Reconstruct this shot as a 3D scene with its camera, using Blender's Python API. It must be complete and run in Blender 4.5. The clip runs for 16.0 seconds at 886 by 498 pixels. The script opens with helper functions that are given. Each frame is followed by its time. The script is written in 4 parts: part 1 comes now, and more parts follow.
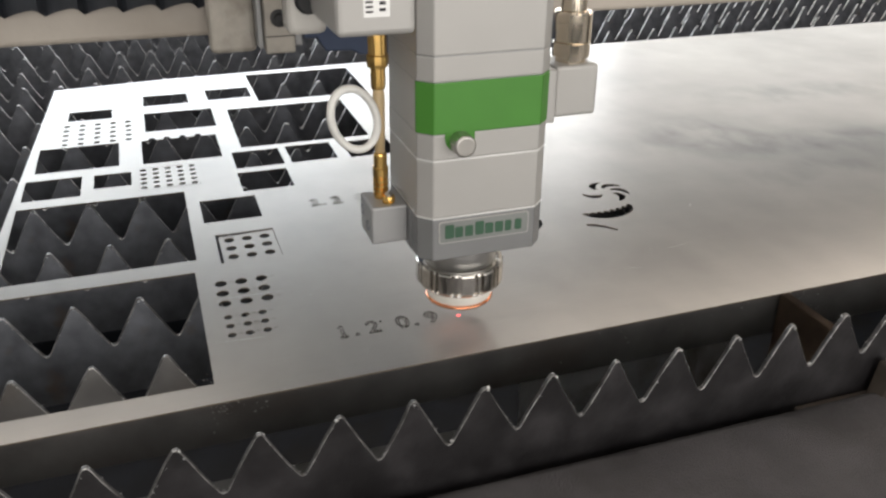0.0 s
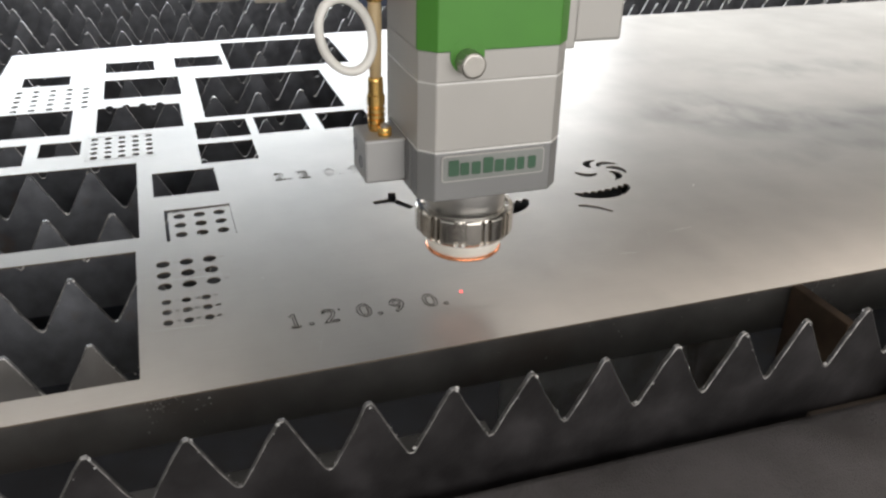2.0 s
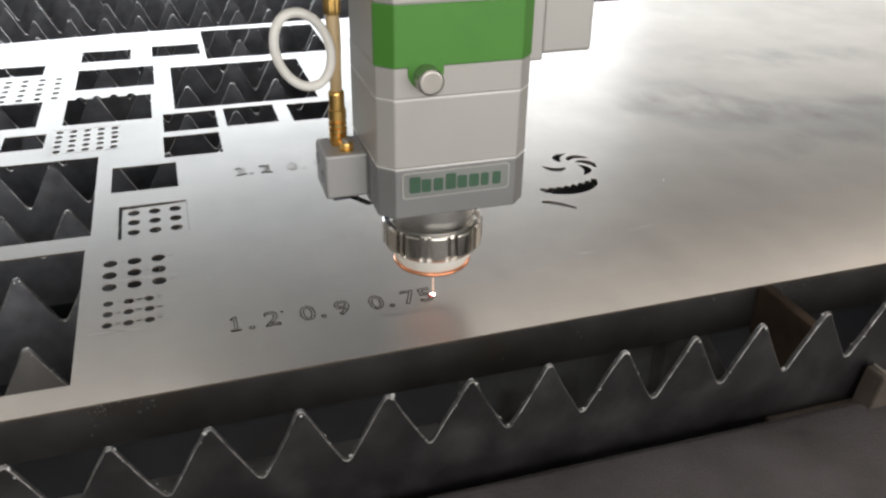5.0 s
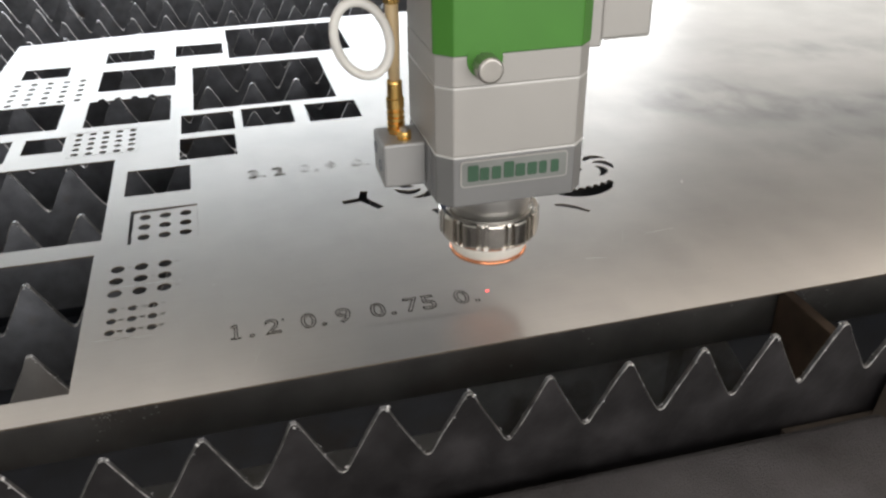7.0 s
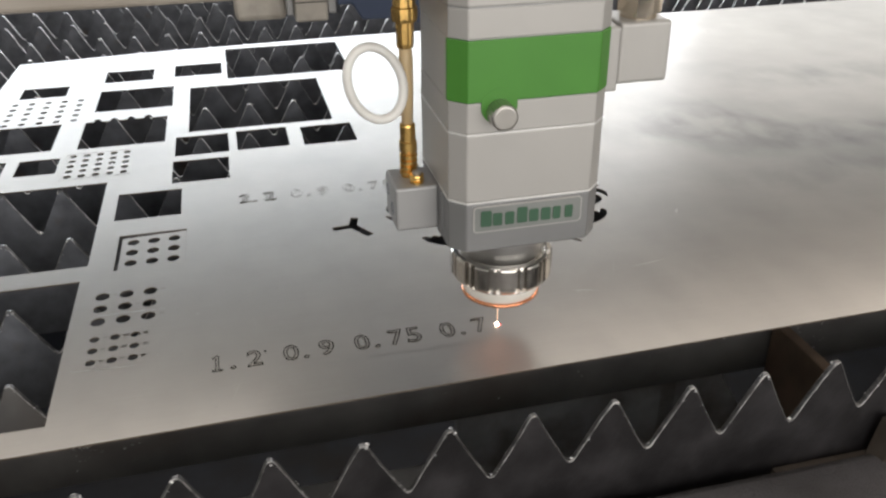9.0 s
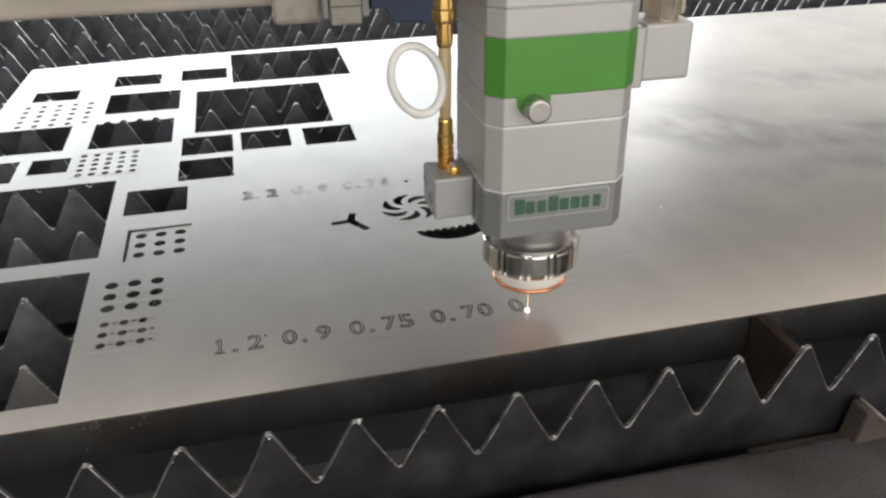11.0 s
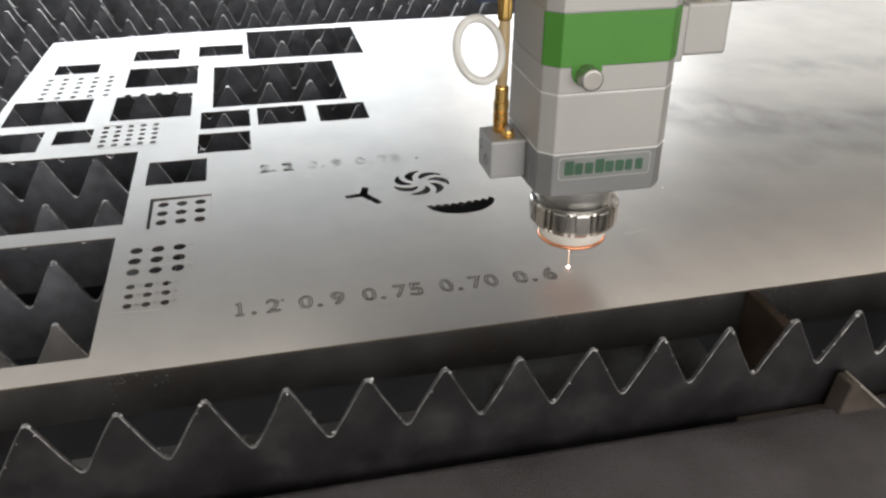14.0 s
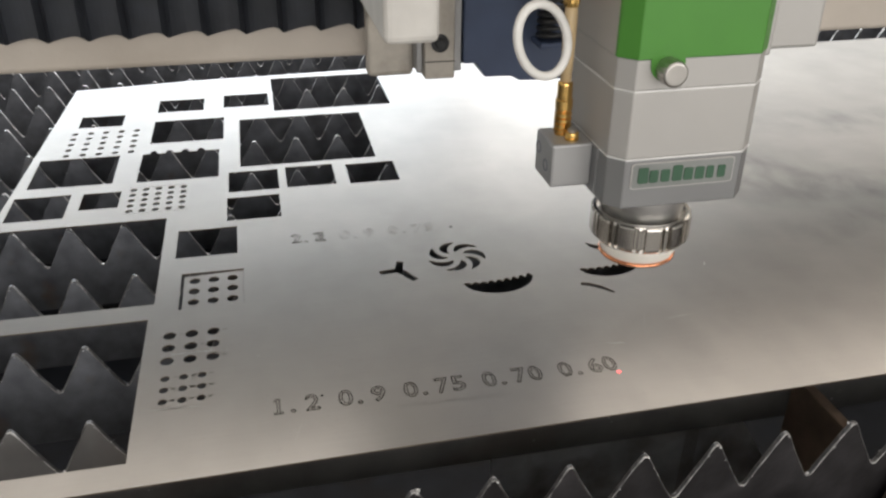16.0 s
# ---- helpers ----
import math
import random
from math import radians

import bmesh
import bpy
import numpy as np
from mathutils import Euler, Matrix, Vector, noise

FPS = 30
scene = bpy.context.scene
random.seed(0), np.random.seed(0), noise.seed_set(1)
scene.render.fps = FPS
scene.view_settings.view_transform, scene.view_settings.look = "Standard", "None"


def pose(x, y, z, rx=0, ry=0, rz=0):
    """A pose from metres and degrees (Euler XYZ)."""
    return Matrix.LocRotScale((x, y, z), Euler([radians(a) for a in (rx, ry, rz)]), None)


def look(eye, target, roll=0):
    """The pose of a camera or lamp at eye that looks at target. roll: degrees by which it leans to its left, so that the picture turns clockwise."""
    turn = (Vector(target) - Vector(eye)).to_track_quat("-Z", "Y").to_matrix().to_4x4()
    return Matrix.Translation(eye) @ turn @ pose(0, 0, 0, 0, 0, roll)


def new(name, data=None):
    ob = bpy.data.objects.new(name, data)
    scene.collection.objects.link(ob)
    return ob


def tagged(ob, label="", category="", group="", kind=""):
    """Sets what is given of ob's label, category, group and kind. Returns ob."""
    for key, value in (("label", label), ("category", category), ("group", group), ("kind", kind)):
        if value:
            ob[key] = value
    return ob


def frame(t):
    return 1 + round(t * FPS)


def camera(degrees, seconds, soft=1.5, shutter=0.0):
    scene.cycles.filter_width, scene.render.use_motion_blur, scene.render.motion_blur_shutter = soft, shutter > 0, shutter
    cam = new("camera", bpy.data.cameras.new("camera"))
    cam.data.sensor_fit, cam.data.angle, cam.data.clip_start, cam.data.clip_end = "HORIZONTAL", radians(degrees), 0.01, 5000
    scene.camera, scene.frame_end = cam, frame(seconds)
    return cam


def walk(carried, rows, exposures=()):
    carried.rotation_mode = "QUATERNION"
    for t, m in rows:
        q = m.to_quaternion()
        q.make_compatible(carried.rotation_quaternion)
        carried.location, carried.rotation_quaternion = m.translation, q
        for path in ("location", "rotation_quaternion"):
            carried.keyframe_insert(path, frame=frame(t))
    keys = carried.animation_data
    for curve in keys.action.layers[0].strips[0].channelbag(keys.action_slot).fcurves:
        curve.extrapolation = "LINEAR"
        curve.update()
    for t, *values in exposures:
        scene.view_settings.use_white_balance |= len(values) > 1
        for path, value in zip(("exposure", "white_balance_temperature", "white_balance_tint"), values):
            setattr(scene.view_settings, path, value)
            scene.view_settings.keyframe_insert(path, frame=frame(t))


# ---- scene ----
cam = camera(55.3, 16.0, soft=2.5)
PATH = [
    (0, (-0.225, -0.343, 0.267), (0.366, 1.343, -0.632), 0.6),
    (0.5, (-0.222, -0.329, 0.258), (0.379, 1.353, -0.642), 1.0),
    (1, (-0.216, -0.319, 0.254), (0.401, 1.351, -0.657), 1.4),
    (1.5, (-0.204, -0.31, 0.245), (0.416, 1.344, -0.694), 1.7),
    (2, (-0.191, -0.298, 0.236), (0.394, 1.375, -0.691), 1.4),
    (2.2, (-0.184, -0.295, 0.232), (0.382, 1.377, -0.709), 1.2),
    (2.5, (-0.185, -0.294, 0.23), (0.38, 1.37, -0.724), 1.5),
    (3, (-0.186, -0.294, 0.233), (0.377, 1.354, -0.75), 1.8),
    (3.5, (-0.183, -0.293, 0.236), (0.373, 1.362, -0.74), 1.6),
    (4, (-0.173, -0.299, 0.242), (0.394, 1.356, -0.728), 1.7),
    (6.5, (-0.132, -0.291, 0.241), (0.33, 1.396, -0.73), -0.7),
    (7, (-0.128, -0.292, 0.246), (0.312, 1.39, -0.743), -0.7),
    (7.5, (-0.117, -0.293, 0.25), (0.317, 1.394, -0.731), -0.7),
    (8, (-0.112, -0.29, 0.252), (0.325, 1.391, -0.741), -0.5),
    (8.5, (-0.114, -0.285, 0.252), (0.315, 1.407, -0.724), -0.4),
    (11, (-0.112, -0.313, 0.255), (0.299, 1.401, -0.69), -0.6),
    (11.5, (-0.114, -0.328, 0.254), (0.297, 1.394, -0.677), -0.4),
    (12, (-0.122, -0.341, 0.256), (0.293, 1.377, -0.68), -0.0),
    (12.5, (-0.125, -0.343, 0.261), (0.285, 1.382, -0.663), 0.1),
    (13, (-0.121, -0.338, 0.262), (0.285, 1.364, -0.706), 0.4),
    (13.2, (-0.120, -0.338, 0.261), (0.285, 1.360, -0.715), 0.4),
    (13.5, (-0.118, -0.336, 0.261), (0.282, 1.364, -0.713), 0.5),
    (14, (-0.12, -0.336, 0.262), (0.275, 1.361, -0.721), 0.4),
    (14.5, (-0.125, -0.335, 0.266), (0.275, 1.371, -0.698), 0.5),
    (15, (-0.126, -0.338, 0.269), (0.288, 1.369, -0.687), 0.6),
    (15.5, (-0.13, -0.341, 0.273), (0.278, 1.372, -0.676), 0.6),
    (15.6, (-0.132, -0.337, 0.273), (0.278, 1.375, -0.676), 0.6),
    (15.8, (-0.132, -0.319, 0.287), (0.271, 1.391, -0.668), 0.5),
    (16, (-0.133, -0.297, 0.297), (0.249, 1.412, -0.669), 0.5),
]
walk(cam, [(t, look(eye, target, roll)) for t, eye, target, roll in PATH])


# ---- light ----
world = bpy.data.worlds.new("hall_air")
scene.world = world
world.use_nodes = True
world.node_tree.nodes["Background"].inputs[0].default_value = (0.9, 0.95, 1.0, 1)
world.node_tree.nodes["Background"].inputs[1].default_value = 0.05
scene.view_settings.exposure = 0.0


def area_lamp(name, m, sx, sy, watts, colour):
    data = bpy.data.lights.new(name, "AREA")
    data.shape, data.size, data.size_y, data.energy, data.color = "RECTANGLE", sx, sy, watts, colour
    ob = new(name, data)
    ob.matrix_world = m
    return ob


area_lamp("window_daylight", pose(-1.65, 8.95, 1.72, -90, 0, 0), 7.3, 2.45, 375.0, (0.85, 0.93, 1.0))
area_lamp("gate_daylight", pose(3.72, 8.95, 1.90, -90, 0, 0), 3.05, 2.9, 165.0, (0.95, 0.98, 1.0))
area_lamp("window_daylight", pose(9.35, 8.95, 1.85, -90, 0, 0), 7.9, 2.7, 165.0, (0.97, 0.985, 0.98))
# Unseen low fill from the south, added for the slat faces and head front.
area_lamp("south_fill_light", pose(1.0, -3.95, 0.75, 90, 0, 0), 6.4, 2.6, 165.0, (1.0, 0.955, 0.905))
# Unseen ceiling fill, added to brighten the sheet's front, the rim and the slats.
LAMPS = [(-1.5, -1.8, 1.4, 2.4, 30.0), (1.2, -1.8, 1.4, 2.4, 16.0)] + [(-4.4 + 2.9 * k, 4.3, 2.8, 4.4, (68.0, 55.0, 45.0, 42.0, 130.0, 150.0)[k]) for k in range(6)]
for lx, ly, wide, deep, watts in LAMPS:
    area_lamp("ceiling_fill_light", pose(lx, ly, 4.84), wide, deep, watts, (1.0, 0.88, 0.76))



# ---- materials ----
def material(name, colour, rough=0.5, metal=0.0, var=0.12, scale=40.0, bump=0.0, bump_scale=400.0, stretch=(1, 1, 1), stain=None, stain_at=0.62, rough_var=0.1, glow=0.0, spec=0.5, relief=0.001):
    m = bpy.data.materials.new(name)
    m.use_nodes = True
    n, l = m.node_tree.nodes, m.node_tree.links
    p = n["Principled BSDF"]
    p.inputs["Metallic"].default_value = metal
    p.inputs["Specular IOR Level"].default_value = spec
    tc = n.new("ShaderNodeTexCoord")
    mp = n.new("ShaderNodeMapping")
    mp.inputs["Scale"].default_value = stretch
    l.new(tc.outputs["Object"], mp.inputs["Vector"])
    big = n.new("ShaderNodeTexNoise")
    big.inputs["Scale"].default_value, big.inputs["Detail"].default_value = scale, 6
    l.new(mp.outputs[0], big.inputs["Vector"])
    fine = n.new("ShaderNodeTexNoise")
    fine.inputs["Scale"].default_value, fine.inputs["Detail"].default_value = bump_scale, 4
    l.new(mp.outputs[0], fine.inputs["Vector"])
    ramp = n.new("ShaderNodeValToRGB")
    lo = [max(0.0, c * (1 - var)) for c in colour]
    hi = [min(1.0, c * (1 + var)) for c in colour]
    ramp.color_ramp.elements[0].position, ramp.color_ramp.elements[1].position = 0.3, 0.7
    ramp.color_ramp.elements[0].color, ramp.color_ramp.elements[1].color = (*lo, 1), (*hi, 1)
    l.new(big.outputs["Fac"], ramp.inputs["Fac"])
    out = ramp.outputs["Color"]
    if stain:
        st = n.new("ShaderNodeTexNoise")
        st.inputs["Scale"].default_value, st.inputs["Detail"].default_value = scale * 0.6, 8
        off = n.new("ShaderNodeVectorMath")
        off.operation = "ADD"
        off.inputs[1].default_value = (3.1, 1.7, 5.3)
        l.new(tc.outputs["Object"], off.inputs[0])
        l.new(off.outputs[0], st.inputs["Vector"])
        r2 = n.new("ShaderNodeValToRGB")
        r2.color_ramp.elements[0].position, r2.color_ramp.elements[1].position = stain_at - 0.07, stain_at + 0.12
        l.new(st.outputs["Fac"], r2.inputs["Fac"])
        mix = n.new("ShaderNodeMix")
        mix.data_type = "RGBA"
        l.new(r2.outputs["Color"], mix.inputs["Factor"])
        l.new(out, mix.inputs["A"])
        mix.inputs["B"].default_value = (*stain, 1)
        out = mix.outputs["Result"]
    l.new(out, p.inputs["Base Color"])
    mr = n.new("ShaderNodeMapRange")
    mr.inputs["To Min"].default_value, mr.inputs["To Max"].default_value = max(0.02, rough - rough_var), min(1.0, rough + rough_var)
    l.new(big.outputs["Fac"], mr.inputs["Value"])
    l.new(mr.outputs[0], p.inputs["Roughness"])
    if bump:
        b = n.new("ShaderNodeBump")
        b.inputs["Strength"].default_value, b.inputs["Distance"].default_value = bump, relief
        l.new(fine.outputs["Fac"], b.inputs["Height"])
        l.new(b.outputs[0], p.inputs["Normal"])
    if glow:
        p.inputs["Emission Color"].default_value = (*colour, 1)
        p.inputs["Emission Strength"].default_value = glow
    return m


def sheet_steel():
    """Cold-rolled sheet: fine rolling lines along x, oily smudges and handling marks that change both sheen and tone."""
    m = bpy.data.materials.new("rolled_steel_sheet")
    m.use_nodes = True
    n, l = m.node_tree.nodes, m.node_tree.links
    p = n["Principled BSDF"]
    p.inputs["Metallic"].default_value = 0.72
    tc = n.new("ShaderNodeTexCoord")

    def noise_at(scale, stretch, detail, distortion=0.0):
        mp = n.new("ShaderNodeMapping")
        mp.inputs["Scale"].default_value = stretch
        l.new(tc.outputs["Object"], mp.inputs["Vector"])
        t = n.new("ShaderNodeTexNoise")
        t.inputs["Scale"].default_value, t.inputs["Detail"].default_value, t.inputs["Distortion"].default_value = scale, detail, distortion
        l.new(mp.outputs[0], t.inputs["Vector"])
        return t.outputs["Fac"]

    def span(value, a, b, lo, hi):
        r = n.new("ShaderNodeMapRange")
        r.inputs["From Min"].default_value, r.inputs["From Max"].default_value = a, b
        r.inputs["To Min"].default_value, r.inputs["To Max"].default_value = lo, hi
        l.new(value, r.inputs["Value"])
        return r.outputs[0]

    def combine(op, a, b):
        q = n.new("ShaderNodeMath")
        q.operation = op
        l.new(a, q.inputs[0])
        l.new(b, q.inputs[1])
        return q.outputs[0]

    smudge = noise_at(5.5, (1.0, 1.1, 1), 4)
    cloud = noise_at(22.0, (1.0, 0.8, 1), 5)
    lines = noise_at(60.0, (0.25, 14.0, 1), 3)
    speck = noise_at(420.0, (1, 1, 1), 2)
    tone = combine("MULTIPLY", span(smudge, 0.20, 0.85, 1.08, 0.70), span(cloud, 0.15, 0.85, 1.08, 0.86))
    tone = combine("MULTIPLY", tone, span(lines, 0.3, 0.7, 0.985, 1.015))
    tone = combine("MULTIPLY", tone, span(speck, 0.66, 0.80, 1.0, 0.90))
    # handling smudges: worn patches with a streaky, ragged outline
    wob = n.new("ShaderNodeTexNoise")
    wob.inputs["Scale"].default_value, wob.inputs["Detail"].default_value = 16.0, 4
    l.new(tc.outputs["Object"], wob.inputs["Vector"])
    cen = n.new("ShaderNodeVectorMath")
    cen.operation = "MULTIPLY_ADD"
    cen.inputs[1].default_value, cen.inputs[2].default_value = (0.09, 0.06, 0.0), (-0.045, -0.030, 0.0)
    l.new(wob.outputs["Color"], cen.inputs[0])
    bent = n.new("ShaderNodeVectorMath")
    bent.operation = "ADD"
    l.new(tc.outputs["Object"], bent.inputs[0])
    l.new(cen.outputs[0], bent.inputs[1])
    streak = span(noise_at(26.0, (1.25, 0.80, 1), 6, 0.3), 0.34, 0.66, 0.15, 1.0)
    for cx, cy, rx, ry, deep in ((0.275, 0.310, 0.085, 0.060, 0.46), (0.400, 0.262, 0.130, 0.036, 0.46), (0.460, 0.410, 0.110, 0.036, 0.42), (0.330, 0.205, 0.100, 0.022, 0.30), (0.13, 0.330, 0.06, 0.05, 0.14), (-0.03, 0.24, 0.09, 0.05, 0.12), (0.06, 0.10, 0.10, 0.03, 0.10)):
        mp = n.new("ShaderNodeMapping")
        mp.vector_type = "TEXTURE"
        mp.inputs["Location"].default_value = (cx, cy, 0)
        mp.inputs["Scale"].default_value = (rx, ry, 1)
        l.new(bent.outputs[0], mp.inputs["Vector"])
        ln = n.new("ShaderNodeVectorMath")
        ln.operation = "LENGTH"
        l.new(mp.outputs[0], ln.inputs[0])
        patch = combine("MULTIPLY", span(ln.outputs["Value"], 0.35, 1.25, 1.0, 0.0), streak)
        tone = combine("MULTIPLY", tone, span(patch, 0.0, 1.0, 1.0, 1.0 - deep))
    mix = n.new("ShaderNodeVectorMath")
    mix.operation = "SCALE"
    mix.inputs[0].default_value = (0.420, 0.397, 0.370)
    l.new(tone, mix.inputs["Scale"])
    l.new(mix.outputs[0], p.inputs["Base Color"])
    rough = combine("ADD", span(smudge, 0.20, 0.85, 0.262, 0.318), span(cloud, 0.15, 0.85, -0.003, 0.030))
    l.new(rough, p.inputs["Roughness"])
    b = n.new("ShaderNodeBump")
    b.inputs["Strength"].default_value, b.inputs["Distance"].default_value = 0.05, 0.0005
    l.new(lines, b.inputs["Height"])
    l.new(b.outputs[0], p.inputs["Normal"])
    return m


M_SHEET = sheet_steel()
M_EDGE = material("sheet_cut_edge", (0.16, 0.13, 0.105), 0.6, 0.5)
M_SLAT = material("dark_oily_steel", (0.150, 0.158, 0.178), 0.46, 0.25, 0.32, 60, 0.18, 260, (1, 1, 1), (0.150, 0.112, 0.085), 0.70)
# Second slat: its own neutral grey with slightly warmer, darker blotches.
M_SLAT_SECOND = material("neutral_grey_slat_steel", (0.138, 0.134, 0.131), 0.48, 0.20, 0.25, 26, 0.18, 260, (1, 1, 1), (0.110, 0.098, 0.090), 0.58)
# Front slat: a near-black, more strongly blotched version of the slat steel.
M_SLAT_FRONT = material("dark_blotched_steel", (0.031, 0.029, 0.031), 0.40, 0.30, 0.50, 42, 0.22, 260, (1, 1, 1), (0.014, 0.013, 0.014), 0.52)
M_CUT = material("cut_slat_edge", (0.150, 0.148, 0.150), 0.42, 0.7, 0.5, 260, 0.3, 700)
M_GLINT = material("bright_burr", (0.36, 0.355, 0.35), 0.40, 0.85, 0.80, 140, 0.3, 700)
M_DROSS = material("solidified_dross", (0.62, 0.62, 0.62), 0.35, 0.8, 0.3, 300)
M_ALU = material("bead_blasted_aluminium", (0.45, 0.44, 0.425), 0.48, 0.35, 0.03, 30, 0.05, 2500)
M_ALU_DARK = material("grey_anodised_block", (0.35, 0.352, 0.355), 0.48, 0.45, 0.04, 30, 0.05, 2500)
M_ALU_LOWER = material("dark_anodised_lower_block", (0.245, 0.248, 0.252), 0.46, 0.45, 0.04, 30, 0.05, 2500)
M_SEAM = material("pale_seam_edge", (0.80, 0.80, 0.79), 0.4, 0.3)
M_GREEN = material("green_anodised_band", (0.070, 0.245, 0.035), 0.42, 0.15, 0.05, 40, 0.03, 2500)
M_LETTER = material("green_lettering", (0.042, 0.105, 0.062), 0.5)
M_LABEL = material("label_recess", (0.255, 0.268, 0.260), 0.45, 0.4)
M_CHROME = material("polished_nickel", (0.60, 0.575, 0.54), 0.20, 1.0, 0.05, 60, 0.0)
M_FITTING = material("warm_nickel_plate", (0.78, 0.69, 0.57), 0.09, 1.0, 0.06, 60)
M_COLLAR = material("satin_steel_collar", (0.60, 0.595, 0.585), 0.40, 1.0, 0.05, 60)
M_COPPER = material("copper", (0.82, 0.36, 0.20), 0.22, 1.0, 0.1, 200)
M_CERAMIC = material("white_ceramic", (0.82, 0.79, 0.73), 0.35)
M_GOLD = material("gold_plated_brass", (0.82, 0.53, 0.18), 0.24, 1.0, 0.1, 150)
M_TUBE = material("milky_plastic_tube", (0.78, 0.77, 0.74), 0.4)
M_SLEEVE = material("amber_heatshrink", (0.62, 0.47, 0.27), 0.4)
M_BLACK = material("black_plastic", (0.015, 0.016, 0.018), 0.45)
M_BEAM = material("cast_beam_paint", (0.46, 0.415, 0.365), 0.55, 0.0, 0.12, 12, 0.15, 300, (1, 1, 1), (0.35, 0.31, 0.265), 0.58)
M_WHITE = material("off_white_plastic", (0.58, 0.565, 0.535), 0.45)
M_PLATE = material("worn_milled_plate", (0.43, 0.40, 0.355), 0.55, 0.3, 0.18, 60, 0.15, 500, (1, 1, 1), (0.25, 0.22, 0.18), 0.58)
M_BELLOWS = material("black_bellows_cloth", (0.045, 0.050, 0.062), 0.6, 0.0, 0.2, 50, 0.1, 900)
M_NAVY = material("dark_blue_guard", (0.045, 0.065, 0.120), 0.50)
M_RIM = material("hammered_grey_paint", (0.115, 0.107, 0.112), 0.22, 0.0, 0.30, 11, 1.0, 900, (1, 1, 1), (0.052, 0.047, 0.046), 0.56, rough_var=0.06, relief=0.0028)
# Pit shade and a blue haze tint are put into the bed's base colour.
M_PIT = material("shaded_blue_black_bed", (0.024, 0.028, 0.038), 0.6, 0.0, 0.3, 15, 0.2, 200, (1, 1, 1), (0.022, 0.021, 0.022), 0.6)
M_RUST = material("rusty_bracket", (0.115, 0.095, 0.080), 0.6, 0.5, 0.3, 60, 0.15, 400)
# Rust again, its colour lifted to offset the shade beneath the sheet.
M_RUST_LIFTED = material("lifted_rust", (0.210, 0.150, 0.110), 0.65, 0.3, 0.3, 40, 0.15, 400)
M_DUSTY = material("dusty_grey_steel", (0.25, 0.25, 0.255), 0.55, 0.2, 0.25, 30, 0.1, 400, (1, 1, 1), (0.10, 0.085, 0.07), 0.6)
# Deflector grey raised in place of light that can't reach it under the sheet.
M_DEFLECTOR = material("lifted_grey_plate", (0.66, 0.66, 0.67), 0.5, 0.3, 0.25, 30, 0.1, 400, (1, 1, 1), (0.22, 0.19, 0.16), 0.6)
M_KNOB = material("satin_chrome", (0.47, 0.455, 0.43), 0.36, 1.0, 0.05, 200)
M_MARK = material("engraved_line", (0.012, 0.011, 0.010), 0.9, spec=0.05)
M_OLDMARK = material("faded_engraved_line", (0.41, 0.395, 0.375), 0.55, 0.4)
M_OLDBURN = material("scorched_line", (0.140, 0.130, 0.118), 0.6, 0.3)
M_SOOT = material("burnt_edge", (0.27, 0.255, 0.235), 0.38, 0.7)
M_WALL = material("hall_wall_paint", (0.60, 0.60, 0.58), 0.8, 0, 0.05, 1.5)
M_FLOOR = material("hall_concrete", (0.22, 0.215, 0.21), 0.6, 0, 0.15, 2.0)
M_CEIL = material("hall_ceiling", (0.55, 0.55, 0.55), 0.8, 0, 0.05, 1.5)
M_HOT = material("white_hot_spark", (1.0, 0.80, 0.66), 0.5, glow=90.0)
M_STREAK = material("flare_streak", (1.0, 0.62, 0.42), 0.5, glow=1.6)
M_RED = material("red_pilot_spot", (1.0, 0.10, 0.10), 0.5, glow=3.0)


# ---- mesh helpers ----
def mesh_of(bm, name, mats):
    me = bpy.data.meshes.new(name)
    bm.normal_update()
    bm.to_mesh(me)
    bm.free()
    for m in mats if isinstance(mats, (list, tuple)) else [mats]:
        me.materials.append(m)
    return me


def part(name, bm, mat, parent=None, label="", smooth=False):
    me = bm if isinstance(bm, bpy.types.Mesh) else mesh_of(bm, name, mat)
    if smooth:
        for f in me.polygons:
            f.use_smooth = True
    ob = new(name, me)
    if parent:
        ob.parent = parent
    if label:
        ob["label"] = label
    return ob


def box(x0, x1, y0, y1, z0, z1, bevel=0.0, segs=2):
    bm = bmesh.new()
    bmesh.ops.create_cube(bm, size=1.0, matrix=Matrix.Translation(((x0 + x1) / 2, (y0 + y1) / 2, (z0 + z1) / 2)) @ Matrix.Diagonal((x1 - x0, y1 - y0, z1 - z0, 1)))
    if bevel:
        bmesh.ops.bevel(bm, geom=bm.edges[:], offset=bevel, segments=segs, affect="EDGES", profile=0.5)
    return bm


def prism(outline, z0, z1, bevel=0.0, segs=2):
    """An upright prism over a closed outline of (x, y)."""
    bm = bmesh.new()
    lo = [bm.verts.new((x, y, z0)) for x, y in outline]
    hi = [bm.verts.new((x, y, z1)) for x, y in outline]
    k = len(outline)
    bm.faces.new(lo[::-1])
    bm.faces.new(hi)
    for i in range(k):
        bm.faces.new((lo[i], lo[(i + 1) % k], hi[(i + 1) % k], hi[i]))
    bmesh.ops.recalc_face_normals(bm, faces=bm.faces[:])
    if bevel:
        bmesh.ops.bevel(bm, geom=bm.edges[:], offset=bevel, segments=segs, affect="EDGES", profile=0.5)
    return bm


